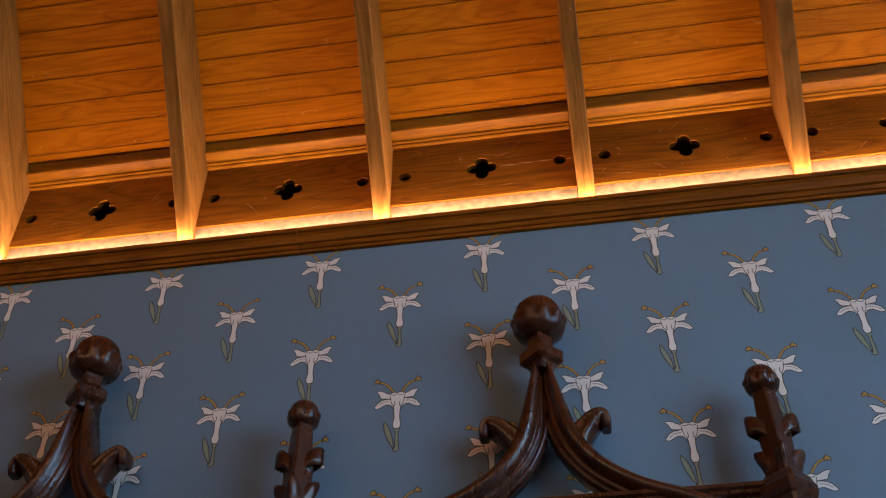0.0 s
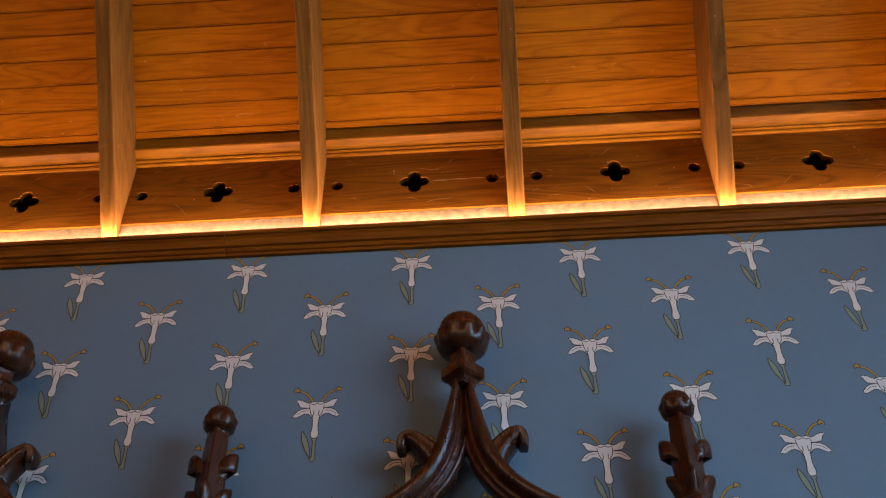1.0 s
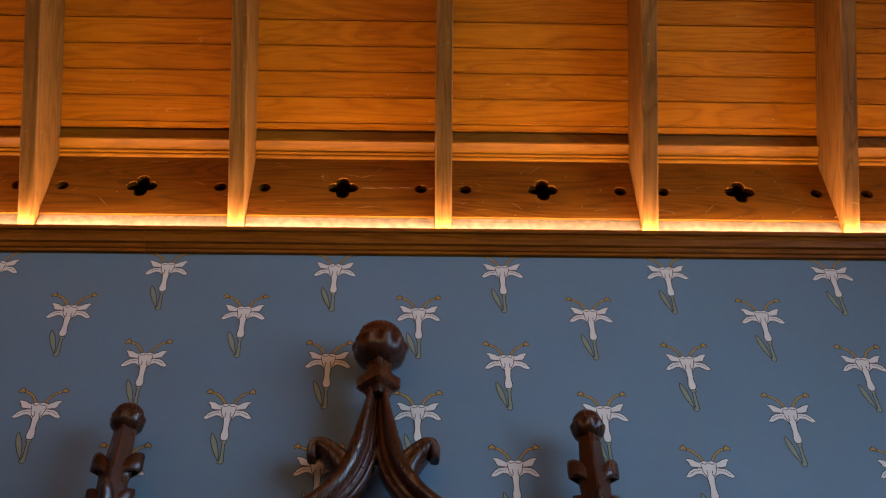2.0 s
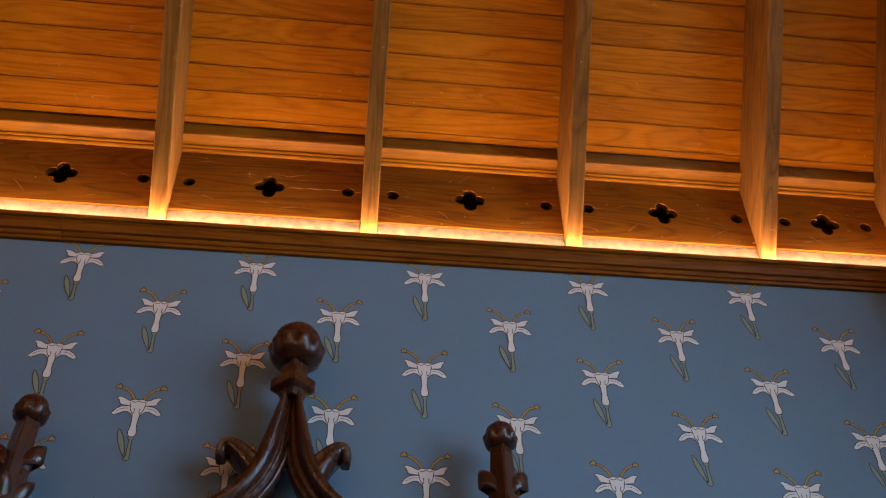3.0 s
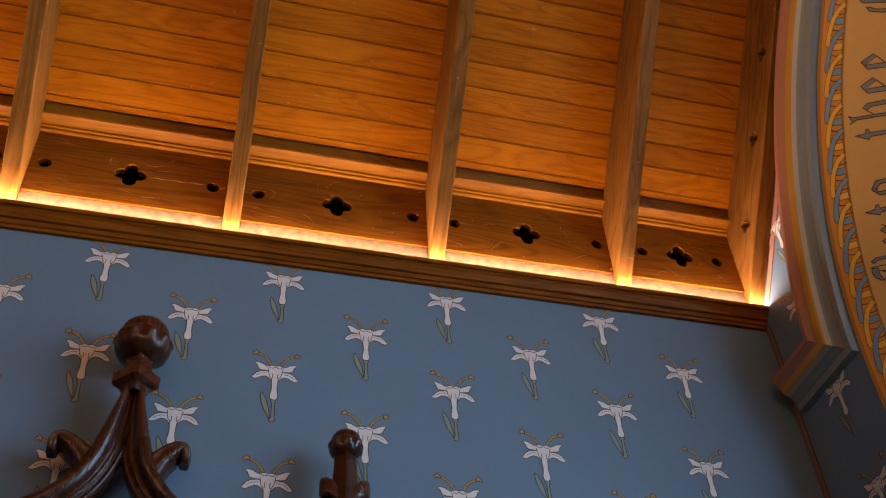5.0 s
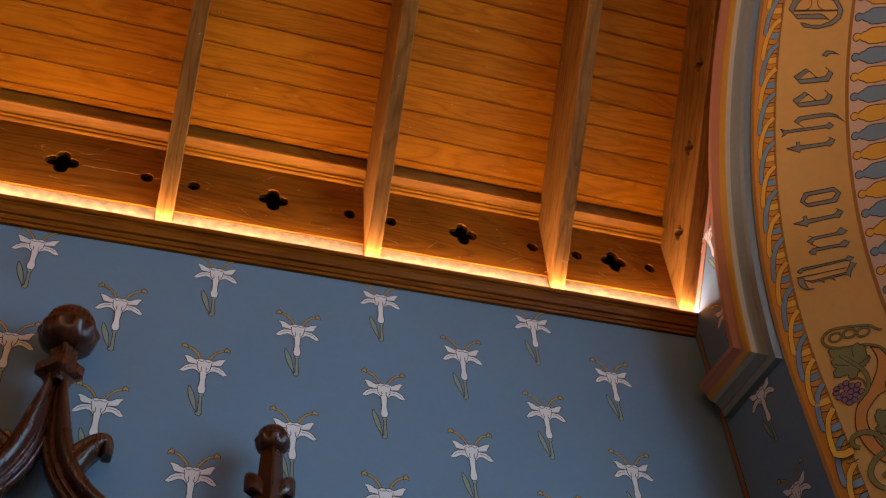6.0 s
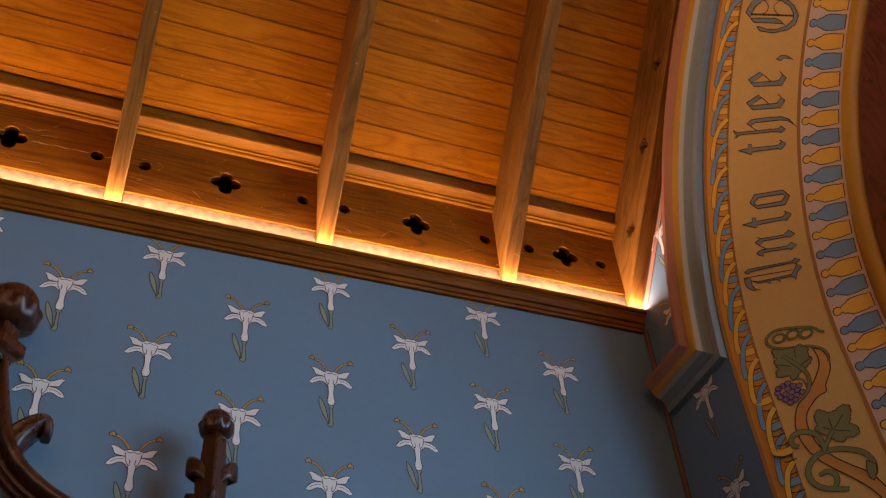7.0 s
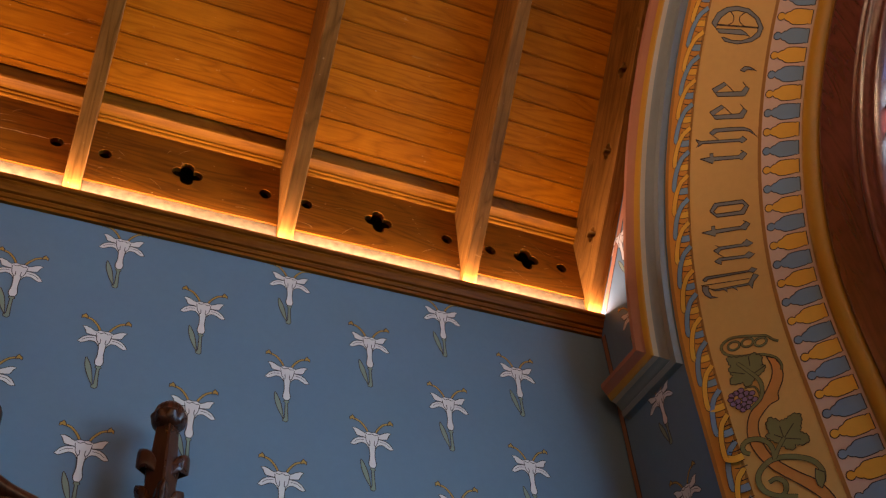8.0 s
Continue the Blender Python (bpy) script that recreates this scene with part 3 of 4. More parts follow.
BOTTLES = [bottle_mesh(BLUE), bottle_mesh(YELLOW)]
for k in range(-12, 67):
    a = 0.0215 + 0.0429 * k if k >= 0 else 0.0215 + 0.0393 * k
    round_arch(BOTTLES[k % 2], "bottle_motif", None, a)


def guilloche_mesh():
    """One repeat of the twisted band: overlapping rings, grey-blue and yellow in turn, over an orange ground."""
    bm = bmesh.new()
    arm = [(6, 78), (-2, 69), (-16, 54), (-45, 41), (-76, 34), (-104, 31), (-114, 33)]
    turned = [(-108, 31), (-116, 42), (-121, 56), (-121, 76)]
    scale = 1.44 / 1580
    for k, (shift, mat) in enumerate(((0.0, 1), (-77.3, 2))):
        back = curve([((u + shift) * scale, v / 1000) for u, v in turned], 4)
        for off in (-0.0255, 0.0190):
            strip_mesh(bm, [(u + off, v + 0.002) for u, v in back[4:]], 0.0013, on_cone, 0.0017, 0)
        strip_mesh(bm, back, 0.0102, on_cone, 0.0016 + 0.0003 * k, 0)
        strip_mesh(bm, back, 0.0087, on_cone, 0.0019 + 0.0003 * k, mat)
    for k, (shift, mat) in enumerate(((0.0, 1), (-77.3, 2))):
        line = curve([((u + shift) * scale, v / 1000) for u, v in arm], 4)
        strip_mesh(bm, line, 0.0083, on_cone, 0.0027 + 0.0006 * k, 0)
        strip_mesh(bm, line, 0.0068, on_cone, 0.0030 + 0.0006 * k, mat)
    return finish("guilloche_repeat", bm, [INK, BLUE, YELLOW])


GUILLOCHE = guilloche_mesh()
for k in range(-5, 32):
    a = 0.077 + 0.0978 * k
    round_arch(GUILLOCHE, "guilloche_repeat", None, a if a >= 0 else a * 1.108)


# lettering and vine on the tan band: outlines in millimetres along the arch and across the splay
LETTER = paint("letter_grey_paint", (0.21, 0.22, 0.20), 0.55, 0.1)


def put_v(u, v, lift):
    return splay(u / 1.58, v / 1.735, lift)


def metres(pts):
    return [(u / 1000, v / 1000) for u, v in pts]


def patch(bm, pts, lift=0.0016, ink=0.0013, mat=1):
    """A painted shape with a dark outline."""
    out = metres(pts)
    fill(bm, out, put_v, lift, mat)
    strip_mesh(bm, out + out[:1], ink, put_v, lift + 0.0005, 0)


def ink_line(bm, pts, lift=0.0021, w=0.0013):
    strip_mesh(bm, curve(metres(pts), 4) if len(pts) > 2 else metres(pts), w, put_v, lift, 0)


LETTERS = {
    "capital_u": ([[(320, 102), (327, 115), (312, 245), (320, 254), (309, 270), (300, 256), (307, 246), (318, 118), (312, 114), (314, 107)],
                   [(300, 99), (295, 117), (279, 116), (261, 122), (252, 141), (256, 118), (270, 103), (287, 97)],
                   [(288, 118), (279, 137), (270, 237), (297, 257), (287, 271), (269, 252), (248, 244), (263, 239), (268, 199), (255, 202), (269, 191), (271, 171), (259, 172), (271, 162), (274, 137)]],
                  [[(303, 95), (284, 242)]]),
    "letter_n": ([[(405, 148), (413, 167), (406, 236), (418, 252), (400, 270), (393, 252), (397, 244), (403, 172), (392, 160)],
                  [(370, 147), (377, 163), (366, 239), (375, 254), (362, 270), (351, 251), (357, 242), (366, 168), (354, 167), (360, 156)]],
                 [[(421, 155), (413, 167)], [(392, 160), (374, 180)]]),
    "letter_h": ([[(800, 143), (811, 157), (811, 206), (807, 255), (796, 276), (765, 301), (790, 274), (796, 252), (798, 206), (799, 168), (790, 154)],
                  [(783, 98), (775, 114), (768, 243), (776, 252), (763, 267), (752, 252), (759, 243), (766, 121), (760, 112), (755, 101), (766, 109)]],
                 [[(790, 154), (774, 174)]]),
    "comma": ([[(1004, 224), (1016, 238), (1013, 257), (998, 279), (1004, 261), (1006, 248), (997, 239)]], []),
    "capital_o": ([[(1162, 99), (1194, 112), (1212, 140), (1217, 175), (1209, 218), (1181, 256), (1146, 277), (1117, 271), (1099, 247), (1092, 201), (1101, 157), (1116, 143), (1115, 152), (1105, 179),
                    (1103, 214), (1114, 244), (1133, 261), (1153, 260), (1178, 244), (1196, 215), (1203, 178), (1198, 150), (1179, 128), (1158, 119), (1144, 118)],
                   [(1143, 118), (1140, 204), (1133, 218), (1116, 238), (1122, 223), (1129, 133)]],
                  [[(1157, 120), (1148, 261)], [(1154, 120), (1145, 261)], [(1198, 157), (1183, 171), (1164, 171), (1155, 156)], [(1197, 208), (1183, 192), (1165, 196), (1150, 215)]]),
}
LETTER_T = ([[(0, 116), (2, 148), (14, 148), (14, 158), (1, 160), (-5, 240), (7, 256), (-3, 268), (-22, 252), (-16, 242), (-12, 162), (-21, 158), (-12, 141)]], [[(12, 247), (7, 256)]])
LETTER_E = ([[(0, 138), (21, 176), (12, 187), (-12, 152), (-14, 237), (4, 250), (-6, 262), (-31, 250), (-26, 160)]], [[(12, 187), (-13, 212)], [(18, 238), (4, 250)]])
LETTER_O = ([(537, 146), (561, 161), (556, 251), (532, 269), (505, 253), (513, 168)], [(535, 158), (549, 173), (543, 250), (534, 256), (519, 242), (524, 166)])


def lettered(shapes, lines, shift=0):
    bm = bmesh.new()
    for pts in shapes:
        patch(bm, [(u + shift, v) for u, v in pts])
    for pts in lines:
        ink_line(bm, [(u + shift, v) for u, v in pts])
    part("painted_letter", bm, [INK, LETTER], reveal)


for shapes, lines in LETTERS.values():
    lettered(shapes, lines)
for shift in (472, 716):
    lettered(*LETTER_T, shift)
for shift in (869, 945):
    lettered(*LETTER_E, shift)
# the small o is a ring of two outlines
bm = bmesh.new()
outer_o, inner_o = (metres(p) for p in LETTER_O)
loft(bm, [[put_v(u, v, 0.0016) for u, v in ring] for ring in (outer_o, inner_o)], caps=False, mat=1, smooth=False)
for ring in (outer_o, inner_o):
    strip_mesh(bm, ring + ring[:1], 0.0017, put_v, 0.0021, 0)
part("painted_letter", bm, [INK, LETTER], reveal)


def vine_line(bm, pts, w, lift, taper=True):
    """A painted stem with dark edges, in millimetres."""
    line = curve(metres(pts), 6)
    k = len(line) - 1
    wide = [w * (0.55 + 0.45 * math.sin(math.pi * (0.12 + 0.76 * i / k))) if taper else w for i in range(k + 1)]
    strip_mesh(bm, line, [q + 0.0016 for q in wide], put_v, lift, 0)
    strip_mesh(bm, line, wide, put_v, lift + 0.0005, 1)


STEM_LEFT = [(19, 231), (-12, 236), (-42, 230), (-72, 210), (-95, 189), (-119, 158), (-141, 134), (-188, 115), (-230, 115), (-269, 125), (-308, 144), (-347, 174), (-385, 207), (-432, 241), (-480, 262)]
STEM_RIGHT = [(4, 252), (-30, 261), (-66, 254), (-100, 231), (-109, 227), (-125, 223), (-130, 198), (-150, 170), (-168, 154), (-195, 146), (-231, 147), (-270, 156), (-310, 180), (-352, 217), (-379, 244), (-417, 266), (-470, 282)]
bm = bmesh.new()
patch(bm, curve(STEM_LEFT, 3) + curve(STEM_RIGHT, 3)[::-1], 0.0013, 0.0016)
part("vine_stem", bm, [INK, VINE_ORANGE], reveal)
bm = bmesh.new()
vine_line(bm, [(54, 277), (64, 264), (83, 249), (93, 224), (105, 188), (112, 150), (103, 124), (87, 116), (67, 127), (50, 156), (38, 198), (27, 228), (5, 255), (-21, 263), (-39, 259)], 0.0030, 0.0021)
vine_line(bm, [(30, 148), (-2, 169), (-44, 191), (-77, 191), (-103, 178), (-126, 142)], 0.0050, 0.0030)
vine_line(bm, [(-53, 146), (-58, 170), (-75, 179), (-97, 179)], 0.0016, 0.0020)
vine_line(bm, [(-409, 189), (-390, 140), (-366, 112), (-333, 105), (-307, 119), (-290, 150), (-292, 185), (-306, 222), (-330, 255), (-364, 268), (-395, 260)], 0.0070, 0.0021)
vine_line(bm, [(-252, 106), (-242, 93), (-224, 92), (-213, 109), (-217, 135), (-235, 158), (-259, 166), (-290, 163)], 0.0065, 0.0027)
vine_line(bm, [(-348, 130), (-344, 152), (-362, 169), (-385, 164), (-396, 148)], 0.0060, 0.0024)
vine_line(bm, [(-240, 205), (-262, 182), (-286, 166)], 0.0050, 0.0029)
patch(bm, [(-352, 253), (-370, 272), (-390, 267), (-410, 253), (-398, 245), (-376, 245)], 0.0030)
for u, v in ((86, 153), (82, 193), (70, 229)):
    vine_line(bm, [(u + 13 * math.cos(t), v + 17 * math.sin(t)) for t in [math.tau * i / 12 for i in range(13)]], 0.0022, 0.0027, False)
part("vine_tendril", bm, [INK, VINE_GREEN], reveal)
LEAVES = [([(58, 126), (48, 156), (40, 189), (46, 203), (36, 207), (27, 218), (7, 216), (-3, 208), (-7, 221), (-19, 215), (-32, 194), (-34, 182), (-52, 163), (-50, 150), (-35, 146), (-29, 114), (-14, 113), (-2, 126), (17, 118),
            (30, 128), (48, 122)], [[(32, 146), (-37, 187)], [(39, 184), (9, 180)], [(10, 125), (-10, 159)], [(-7, 221), (-19, 184)]]),
          ([(-186, 169), (-167, 184), (-183, 203), (-189, 207), (-188, 228), (-181, 243), (-186, 263), (-201, 265), (-223, 255), (-239, 249), (-254, 264), (-271, 265), (-278, 249), (-270, 226), (-282, 219), (-276, 203),
            (-255, 192), (-247, 181), (-221, 160), (-214, 162), (-214, 172)], [[(-208, 240), (-270, 172)], [(-202, 203), (-238, 203)], [(-241, 204), (-260, 244)], [(-221, 181), (-239, 201)]])]


def toothed(pts, rng):
    """Breaks each side of an outline into small teeth."""
    out = []
    for (u0, v0), (u1, v1) in zip(pts, pts[1:] + pts[:1]):
        n = max(2, round(math.hypot(u1 - u0, v1 - v0) / 6))
        for k in range(n):
            q, push = k / n, (3.4 if k % 2 else -0.8) * rng.uniform(0.5, 1.1)
            d = math.hypot(u1 - u0, v1 - v0)
            out.append((u0 + (u1 - u0) * q + push * (v1 - v0) / d, v0 + (v1 - v0) * q - push * (u1 - u0) / d))
    return out


for k, (outline, veins) in enumerate(LEAVES):
    bm = bmesh.new()
    patch(bm, toothed(outline, random.Random(k)), 0.0024, 0.0013)
    for v in veins:
        ink_line(bm, v, 0.0029, 0.0013)
    part("vine_leaf", bm, [INK, VINE_GREEN], reveal)
bm = bmesh.new()
for n, (u, v) in enumerate(((-57, 134), (-60, 119), (-71, 146), (-77, 161), (-63, 106), (-73, 131), (-74, 100), (-87, 117), (-88, 138), (-89, 153), (-99, 163), (-90, 104), (-103, 130), (-102, 148), (-104, 116), (-114, 138), (-117, 125))):
    patch(bm, [(u + 8.2 * math.cos(t), v + 9.4 * math.sin(t)) for t in [math.tau * i / 12 for i in range(12)]], 0.0020 + 0.00006 * n, 0.0011)
part("grape_bunch", bm, [INK, GRAPE], reveal)

# ---- arched window ----
window = thing("window_1", (0, 0, 0), "round-headed leaded window in a glossy mahogany frame", "window", "", "structure")
FRAME = [(1.405, 0.297), (1.402, 0.279), (1.397, 0.272), (1.391, 0.269), (1.382, 0.2695), (1.34, 0.275), (1.28, 0.2815), (1.272, 0.283), (1.269, 0.291), (1.263, 0.291), (1.26, 0.285), (1.252, 0.285), (1.247, 0.293), (1.243, 0.299), (1.232, 0.3), (1.228, 0.31), (1.22, 0.307), (1.212, 0.311), (1.206, 0.337), (1.204, 0.352), (1.204, 0.397), (1.405, 0.397)]
bm = bmesh.new()
rows = []
for a, far in [(a, False) for a in ARC] + [(a, True) for a in (-0.25, -0.5, -0.75, -1.0, -1.25)]:
    ring = []
    for r, d in FRAME:
        p = Vector((EAST + d, ARCH_Y + r * math.cos(a), ARCH_Z + r * math.sin(a))) if a >= 0 else Vector((EAST + d, ARCH_Y + r, ARCH_Z + a * 1.58))
        ring.append(far_side(p) if far else p)
    rows.append(ring)
loft(bm, rows, closed=True, smooth=True)
bmesh.ops.recalc_face_normals(bm, faces=bm.faces[:])
part("window_frame", bm, FRAME_WOOD, window)
bm = bmesh.new()
box(bm, (EAST + 0.002, ARCH_Y - 1.5, 0.96), (EAST + 0.4, ARCH_Y + 1.5, 1.03), 0.006)
part("window_sill", bm, FRAME_WOOD, window)
for r0, r1, count, mats in ((1.11, 1.232, 44, (GLASS_BLUE, GLASS_PALE, GLASS_RED, GLASS_PALE)), (0.88, 1.105, 30, (GLASS_PALE, GLASS_BLUE)), (0.45, 0.875, 18, (GLASS_PALE, GLASS_PALE, GLASS_BLUE)), (0.0, 0.445, 9, (GLASS_PALE,))):
    for k in range(count):
        a0, a1 = math.pi * k / count + 0.003, math.pi * (k + 1) / count - 0.003
        bm = bmesh.new()
        pts = [(r0, a0), (r1, a0), (r1, (a0 + a1) / 2), (r1, a1), (r0, a1)] if r0 else [(0.01, (a0 + a1) / 2), (r1, a0), (r1, (a0 + a1) / 2), (r1, a1)]
        loft(bm, [[Vector((EAST + d, ARCH_Y + r * math.cos(a), ARCH_Z + r * math.sin(a))) for r, a in pts] for d in (0.345, 0.349)], smooth=False)
        bmesh.ops.recalc_face_normals(bm, faces=bm.faces[:])
        ob = part("pane", bm, mats[k % len(mats)], window)
        ob.visible_shadow = False
for j in range(8):
    for k in range(9):
        bm = bmesh.new()
        y0, z1 = ARCH_Y - 1.232 + 0.2738 * k, ARCH_Z - 0.25 * j
        box(bm, (EAST + 0.345, y0 + 0.004, z1 - 0.246), (EAST + 0.349, y0 + 0.2698, z1 - 0.002))
        ob = part("pane", bm, GLASS_BLUE if (j + k) % 3 == 0 else GLASS_PALE, window)
        ob.visible_shadow = False
bm = bmesh.new()
for r in (1.1075, 0.8775, 0.4475):
    loft(bm, [[Vector((EAST + d, ARCH_Y + q * math.cos(math.pi * i / 60), ARCH_Z + q * math.sin(math.pi * i / 60))) for q, d in ((r - 0.004, 0.341), (r + 0.004, 0.341), (r + 0.004, 0.353), (r - 0.004, 0.353))] for i in range(61)])
for r0, r1, count in ((1.11, 1.232, 44), (0.88, 1.105, 30), (0.45, 0.875, 18), (0.0, 0.445, 9)):
    for k in range(count + 1):
        t = math.pi * k / count
        c, s = math.cos(t), math.sin(t)
        loft(bm, [[Vector((EAST + d, ARCH_Y + r * c - o * s, ARCH_Z + r * s + o * c)) for o, d in ((-0.004, 0.341), (0.004, 0.341), (0.004, 0.353), (-0.004, 0.353))] for r in (r0, r1)])
for k in range(10):
    y = ARCH_Y - 1.232 + 0.2738 * k
    box(bm, (EAST + 0.341, y - 0.004, 1.0), (EAST + 0.353, y + 0.004, ARCH_Z))
for j in range(9):
    box(bm, (EAST + 0.341, ARCH_Y - 1.232, ARCH_Z - 0.25 * j - 0.004), (EAST + 0.353, ARCH_Y + 1.232, ARCH_Z - 0.25 * j + 0.004))
part("lead_bars", bm, LEAD, window)

# ---- carved oak seat canopy against the long wall ----
SEAT_Y = -0.1
canopy = thing("sedilia", (0, 0, 0), "dark polished carved gothic seat canopy with finials against the blue wall", "carved seat")


def square_ring(x, y, z, half, n=4):
    """A square set corner-wise, with slightly blunted corners."""
    out = []
    for k in range(4):
        a = k * math.pi / 2 - math.pi / 2
        for off in (-0.10, 0.10):
            out.append(Vector((x + half * math.cos(a + off), y + half * math.sin(a + off), z)))
    return out


def bud(bm, x, y, z, r, lobes):
    """A carved bud: a ribbed dome over a ring of turned-down leaf tips, tapering below into the neck."""
    seg = 80
    prof = [(-0.98, 0.46, 0), (-0.93, 0.60, 0), (-0.82, 0.82, 0.05), (-0.66, 0.96, 0.12), (-0.46, 1.0, 0.25), (-0.30, 0.99, 0.6), (-0.16, 1.0, 1.0), (-0.06, 1.0, 1.0), (0.04, 0.96, 1.0), (0.10, 0.90, 0.6), (0.13, 0.84, -0.3), (0.28, 0.86, -0.8),
            (0.48, 0.80, -0.9), (0.68, 0.66, -0.9), (0.84, 0.47, -0.8), (0.95, 0.27, -0.6), (1.0, 0.04, 0)]
    rings = []
    for h, q, lobed in prof:
        ring = []
        for i in range(seg):
            t = math.tau * i / seg
            if lobed > 0:
                k = 1 + 0.26 * lobed * (abs(math.cos(lobes * t / 2)) ** 0.6 - 0.6)
                dz = 0.24 * lobed * (abs(math.cos(lobes * t / 2)) ** 0.6 - 0.6)
            else:
                k = 1 - 0.05 * lobed * math.cos(2.5 * lobes * t)
                dz = 0.0
            ring.append(Vector((x + r * q * k * math.cos(t), y + r * q * k * math.sin(t), z + r * (h - dz))))
        rings.append(ring)
    loft(bm, rings)


def crocket(bm, base, tip, width, depth, y, curl=1.0):
    """A leaf hook that springs from an edge, spreads and curls down at its tip."""
    bx, bz = base
    tx, tz = tip
    dx, dz = tx - bx, tz - bz
    side = 1 if dx > 0 else -1
    line = [(bx, bz - 0.25 * dz), (bx + 0.14 * dx, bz + 0.06 * dz), (bx + 0.42 * dx, bz + 0.52 * dz), (bx + 0.74 * dx, bz + 0.90 * dz), (bx + 0.95 * dx, bz + 0.98 * dz), (bx + 1.06 * dx, bz + (0.98 - 0.20 * curl) * dz),
            (bx + 1.07 * dx, bz + (0.98 - 0.63 * curl) * dz)]
    sm = curve(line, 4)
    rings = []
    n = len(sm) - 1
    for i, (px, pz) in enumerate(sm):
        q = i / n
        a, b = sm[max(i - 1, 0)], sm[min(i + 1, n)]
        ux, uz = b[0] - a[0], b[1] - a[1]
        d = math.hypot(ux, uz)
        nx, nz = -uz / d * side, ux / d * side
        w = width * (1.0 - 0.72 * q ** 0.8) * 0.5
        dep = depth * (0.75 + 0.35 * math.sin(math.pi * q)) * (1.0 if q < 0.9 else 1.0 - 2.2 * (q - 0.9)) * 0.5
        ring = []
        for cx, cy in ((1.0, -0.25), (0.8, -0.7), (0.45, -0.85), (0.2, -0.6), (-0.1, -1.0), (-0.6, -0.75), (-1.0, -0.3), (-1.0, 0.6), (-0.6, 0.9), (0.35, 0.9), (0.75, 0.9), (1.0, 0.5)):
            ring.append(Vector((px + nx * w * cx, y + dep * cy, pz + nz * w * cx)))
        rings.append(ring)
    loft(bm, rings)
    bmesh.ops.recalc_face_normals(bm, faces=bm.faces[:])


ARM_SECTION = [(-0.037, 0.035), (-0.037, 0.004), (-0.032, -0.005), (-0.027, -0.005), (-0.025, 0.001), (-0.022, 0.001), (-0.019, -0.009), (-0.014, -0.013), (-0.010, -0.009), (-0.007, -0.011), (-0.003, -0.023), (0.006, -0.033),
               (0.016, -0.037), (0.026, -0.034), (0.034, -0.025), (0.038, -0.010), (0.038, 0.035)]
ARM_LINE = [(0.010, 2.905), (0.012, 2.850), (0.020, 2.785), (0.034, 2.705), (0.063, 2.634), (0.115, 2.570), (0.196, 2.514), (0.300, 2.470), (0.400, 2.420), (0.460, 2.330), (0.490, 2.200)]


def gable(x):
    """An ogee gable: two moulded arms, two crockets and a bud on a corner-wise collar."""
    for side in (-1, 1):
        bm = bmesh.new()
        line = curve(ARM_LINE, 5)
        rings = []
        for i, (px, pz) in enumerate(line):
            a, b = line[max(i - 1, 0)], line[min(i + 1, len(line) - 1)]
            d = math.hypot(b[0] - a[0], b[1] - a[1])
            nx, nz = -(b[1] - a[1]) / d, (b[0] - a[0]) / d
            slim = (0.47 if i < 4 else min(1.0, 0.47 + 0.048 * (i - 3))) * (1.0 if side < 0 else 0.93)
            rings.append([Vector((x + side * (px + nx * q * slim), SEAT_Y + 0.012 + dep, pz + nz * q * slim)) for q, dep in ARM_SECTION])
        loft(bm, rings, smooth=True)
        if side < 0:
            bmesh.ops.reverse_faces(bm, faces=bm.faces[:])
        bmesh.ops.recalc_face_normals(bm, faces=bm.faces[:])
        for f in bm.faces:
            f.smooth = True
        arm = part("gable_arm", bm, WALNUT, canopy)
        bm = bmesh.new()
        reach = 0.152 if side < 0 else 0.140
        crocket(bm, (x + side * 0.066, 2.672), (x + side * reach, 2.730), 0.080, 0.070, SEAT_Y + 0.022)
        part("crocket", bm, WALNUT, arm)
    bm = bmesh.new()
    y = SEAT_Y
    rings = [square_ring(x, y, z, h) for z, h in ((2.868, 0.030), (2.876, 0.034), (2.884, 0.040), (2.890, 0.050), (2.896, 0.057), (2.922, 0.057), (2.928, 0.051), (2.934, 0.040), (2.944, 0.033), (2.962, 0.033), (2.985, 0.036), (3.000, 0.040))]
    loft(bm, rings, smooth=False)
    collar = part("collar", bm, WALNUT, canopy)
    bm = bmesh.new()
    bud(bm, x, y, 3.040, 0.069, 10)
    part("finial_bud", bm, WALNUT, collar)


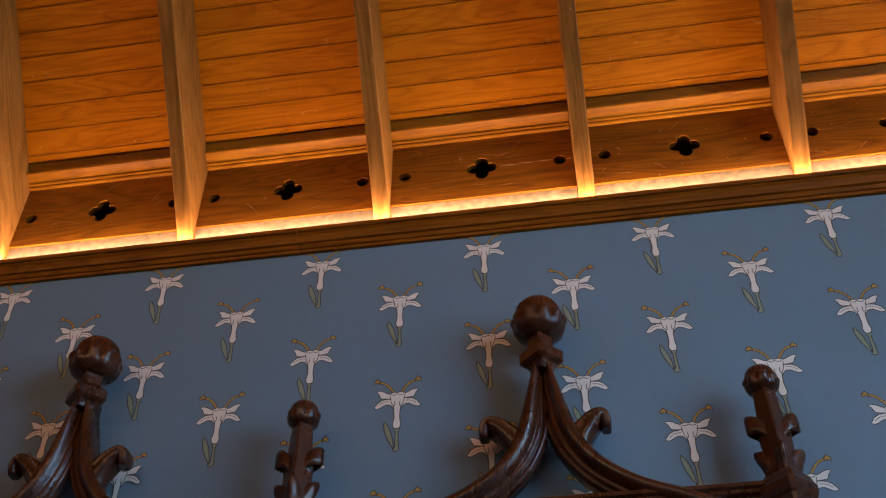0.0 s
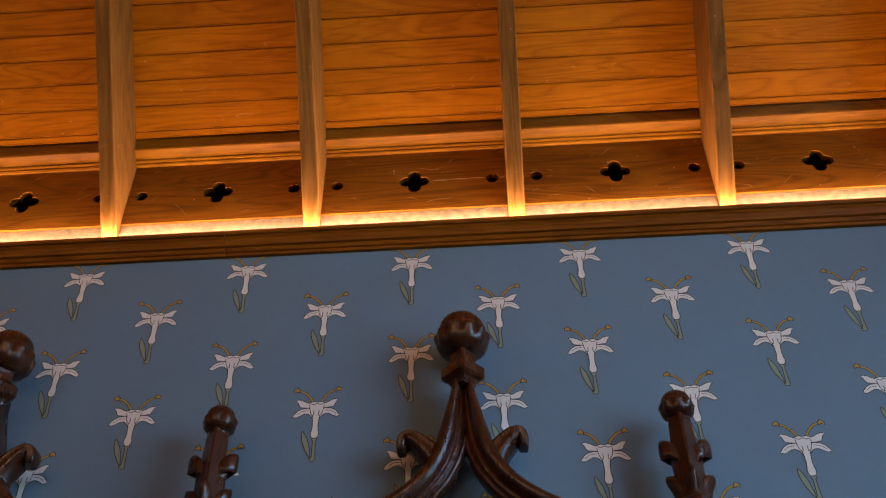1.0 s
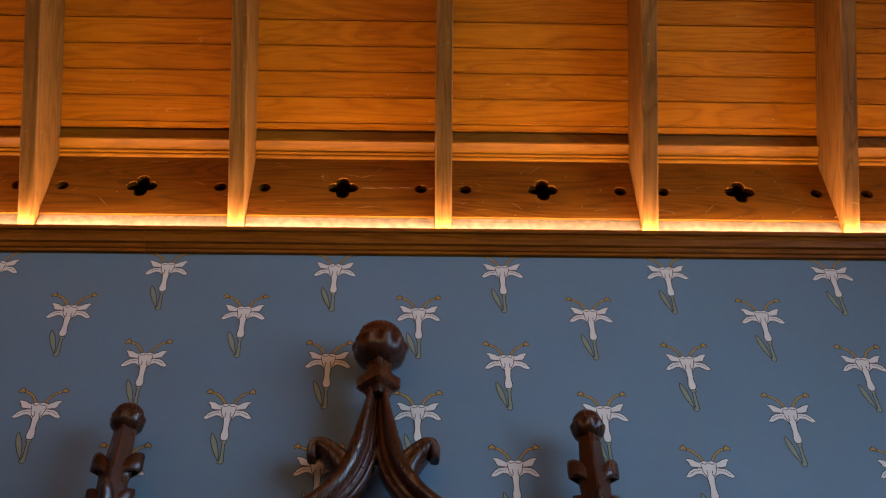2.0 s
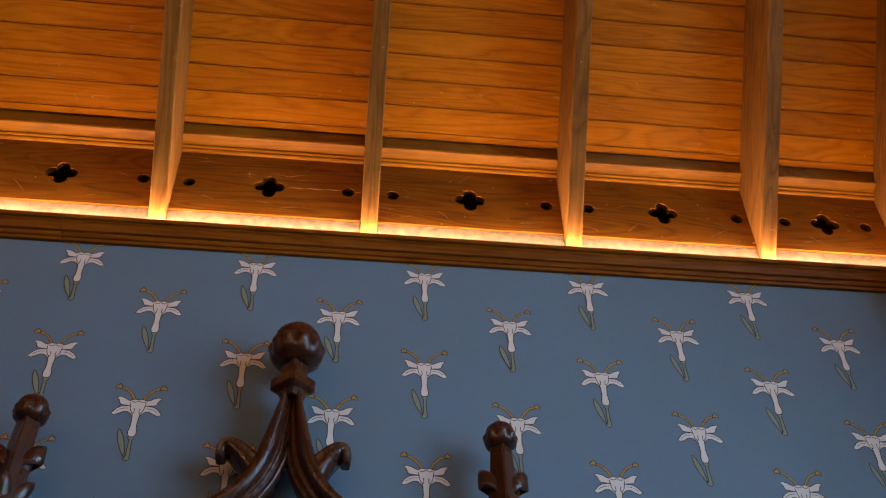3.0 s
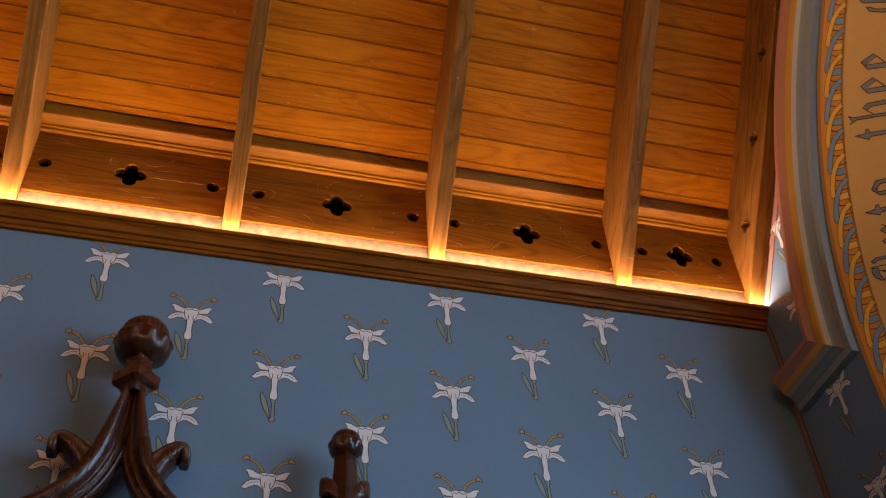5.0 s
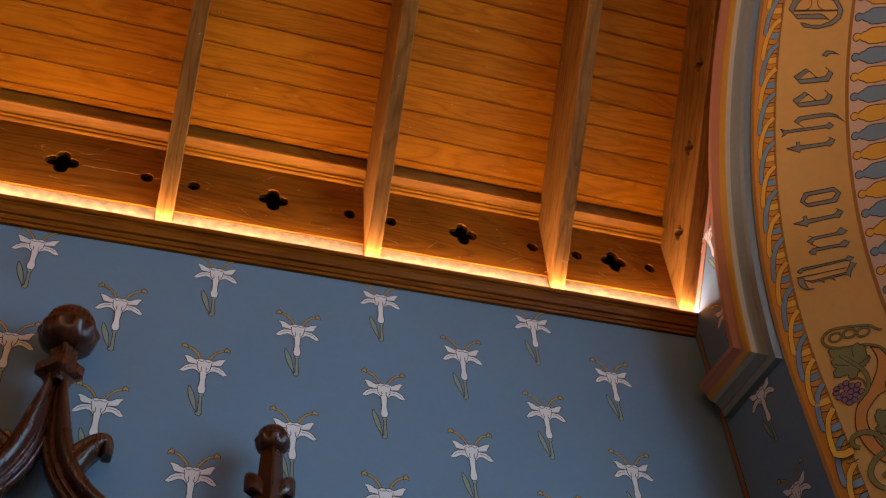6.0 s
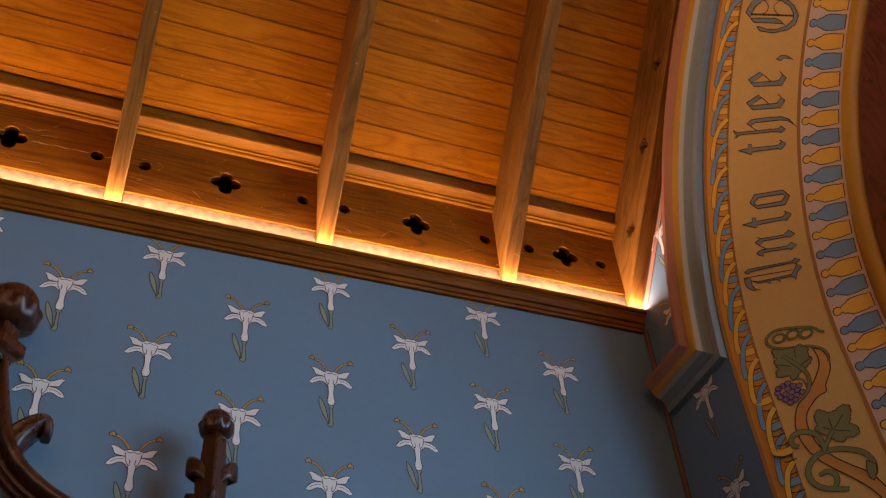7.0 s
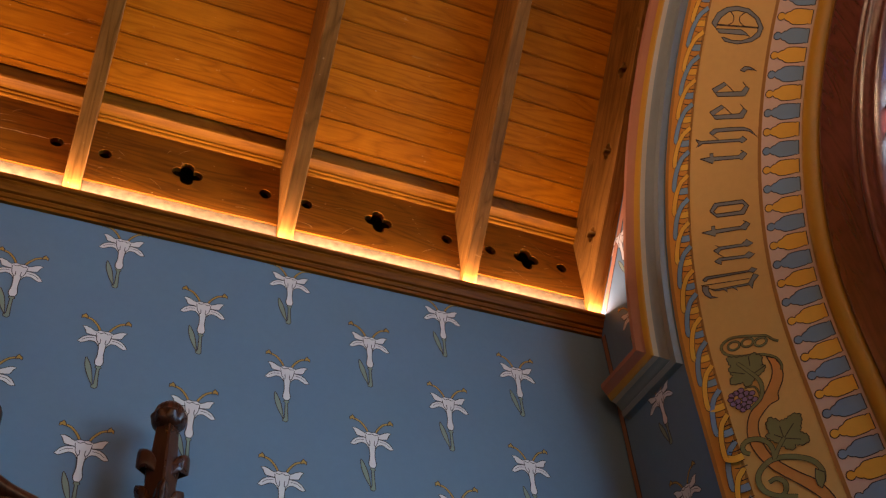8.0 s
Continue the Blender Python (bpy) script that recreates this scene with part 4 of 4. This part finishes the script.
def pinnacle(x):
    """A corner-wise pinnacle with two tiers of crockets and a small bud."""
    y = SEAT_Y
    bm = bmesh.new()
    rings = [square_ring(x, y, z, h) for z, h in ((2.46, 0.044), (2.56, 0.038), (2.66, 0.032), (2.75, 0.027), (2.775, 0.026))]
    loft(bm, rings, smooth=False)
    shaft = part("pinnacle_shaft", bm, WALNUT, canopy)
    bm = bmesh.new()
    bud(bm, x, y, 2.786, 0.041, 8)
    part("pinnacle_bud", bm, WALNUT, shaft)
    for z, half, flare, knuckle in ((2.594, 0.037, 0.46, 0.0), (2.505, 0.041, 0.34, 0.12)):
        # a sheath of leaves: the corners flare out into tips, the faces dip between them
        bm = bmesh.new()
        rings = []
        smooth_tier = ((0.0, 0.0, 1.0), (0.024, 0.10, 0.99), (0.040, 0.30, 0.98), (0.049, 0.62, 0.97), (0.050, 0.95, 0.97), (0.041, 1.20, 0.97), (0.030, 1.42, 0.96), (0.030, 1.62, 0.96), (0.050, 1.72, 0.95), (0.072, 1.68, 0.95),
                       (0.082, 1.50, 0.94), (0.082, 1.15, 0.92), (0.076, 0.75, 0.90), (0.068, 0.35, 0.84), (0.056, 0.0, 0.76))
        knuckled_tier = ((0.0, 0.0, 1.0), (0.020, 0.12, 0.99), (0.036, 0.40, 0.98), (0.048, 0.80, 0.97), (0.058, 1.02, 0.96), (0.068, 1.08, 0.95), (0.076, 1.0, 0.93), (0.078, 0.75, 0.90), (0.070, 0.35, 0.84), (0.056, 0.0, 0.76))
        for rise, grow, inner in knuckled_tier if knuckle else smooth_tier:
            ring = []
            for i in range(48):
                t = math.tau * i / 48
                corner = max(0.0, math.cos(2 * t)) ** 1.2 if not knuckle else math.cos(2 * t) ** 2
                r = half * inner / (abs(math.cos(t)) + abs(math.sin(t))) * (1 + flare * grow * corner ** 0.7 + knuckle * grow * (0.5 + 0.5 * math.cos(24 * t)) * corner)
                ring.append(Vector((x + r * math.cos(t), y + r * math.sin(t), z + rise * (0.60 + 0.40 * corner ** 0.6) + 0.004 * grow * corner)))
            rings.append(ring)
        loft(bm, rings)
        bmesh.ops.recalc_face_normals(bm, faces=bm.faces[:])
        part("leaf_sheath", bm, WALNUT, shaft)
    bm = bmesh.new()
    rings = [square_ring(x, y, z, h) for z, h in ((2.415, 0.045), (2.430, 0.052), (2.452, 0.055), (2.458, 0.060), (2.474, 0.065), (2.488, 0.065), (2.495, 0.060), (2.506, 0.055), (2.516, 0.048))]
    loft(bm, rings, smooth=False)
    part("pinnacle_base", bm, WALNUT, canopy)
    bm = bmesh.new()
    box(bm, (x - 0.045, y - 0.045, 0), (x + 0.045, y + 0.045, 2.42), 0.006)
    part("post", bm, WALNUT, canopy)


SEAT_MID, GABLE_OFF, END_OFF = 0.521, 0.624, 1.156
# the carving is by hand: one gable and the middle pinnacle stand a little taller
for build, off, dz in ((gable, -GABLE_OFF, 0.008), (gable, GABLE_OFF, 0.0), (pinnacle, -END_OFF, 0.0), (pinnacle, 0, 0.014), (pinnacle, END_OFF, 0.0)):
    before = set(canopy.children)
    build(SEAT_MID + off)
    for ob in set(canopy.children) - before:
        ob.location.z = 0.0 if ob.name.startswith("post") else dz
bm = bmesh.new()
rail = [(0.10, 2.500), (0.020, 2.502), (-0.010, 2.508), (-0.016, 2.504), (-0.016, 2.495), (-0.008, 2.490), (-0.010, 2.480), (0.002, 2.474), (0.004, 2.462), (0.10, 2.455)]
loft(bm, [[Vector((x, SEAT_Y + y, z)) for y, z in rail] for x in (SEAT_MID - END_OFF, SEAT_MID + END_OFF)], smooth=False)
bmesh.ops.recalc_face_normals(bm, faces=bm.faces[:])
part("top_rail", bm, WALNUT, canopy)
for sign in (-1, 1):
    bm = bmesh.new()
    box(bm, (SEAT_MID + sign * 0.578 - 0.53, -0.03, 0), (SEAT_MID + sign * 0.578 + 0.53, -0.002, 2.30), 0.004)
    part("back_panel", bm, WALNUT, canopy)
bm = bmesh.new()
box(bm, (SEAT_MID - END_OFF, -0.55, 0), (SEAT_MID + END_OFF, -0.15, 0.45), 0.01)
part("seat", bm, WALNUT, canopy)

# ---- ceiling boards, in one mesh for the slope ----
bm = bmesh.new()
rng = random.Random(4)
W0, STEP = 0.3595, 0.0862
for k in range(-1, 36):
    # the lowest board is ripped to a narrow strip over the recess
    s0 = W0 + STEP * k if k >= 0 else W0 - 0.024
    wide = STEP if k >= 0 else 0.024
    if s0 + STEP > RIDGE_S + 0.03:
        break
    cuts = [WEST, *sorted(rng.sample(RAFTERS[1:], 3)), EAST - 0.002]
    for x0, x1 in zip(cuts, cuts[1:]):
        prof = [(s0 + 0.0012, 0.016), (s0 + 0.0012, 0.003), (s0 + 0.0026, 0.0004), (s0 + 0.0050, 0.0004), (s0 + 0.0060, 0.0032), (s0 + 0.0072, 0.0), (s0 + wide - 0.0025, 0.0), (s0 + wide - 0.0012, 0.002), (s0 + wide - 0.0012, 0.016)]
        loft(bm, [[roof(x, s, BOARD_H + h) for s, h in prof] for x in (x0 + 0.0005, x1 - 0.0005)], smooth=False)
bmesh.ops.recalc_face_normals(bm, faces=bm.faces[:])
# dark recess between the lowest board and the cove
recess = bmesh.new()
loft(recess, [[roof(x, q, BOARD_H + h) for q, h in ((0.20, 0.004), (0.352, 0.0105), (0.352, 0.026), (0.20, 0.026))] for x in (WEST, EAST - 0.002)], smooth=False)
bmesh.ops.recalc_face_normals(recess, faces=recess.faces[:])
structure("eaves_trim", recess, TRIM, "dark stained recessed board above the eaves panels", "trim")
ob = part("ceiling", bm, BOARD)
tagged(ob, "varnished orange pine boarded ceiling slope", "ceiling", "", "structure")
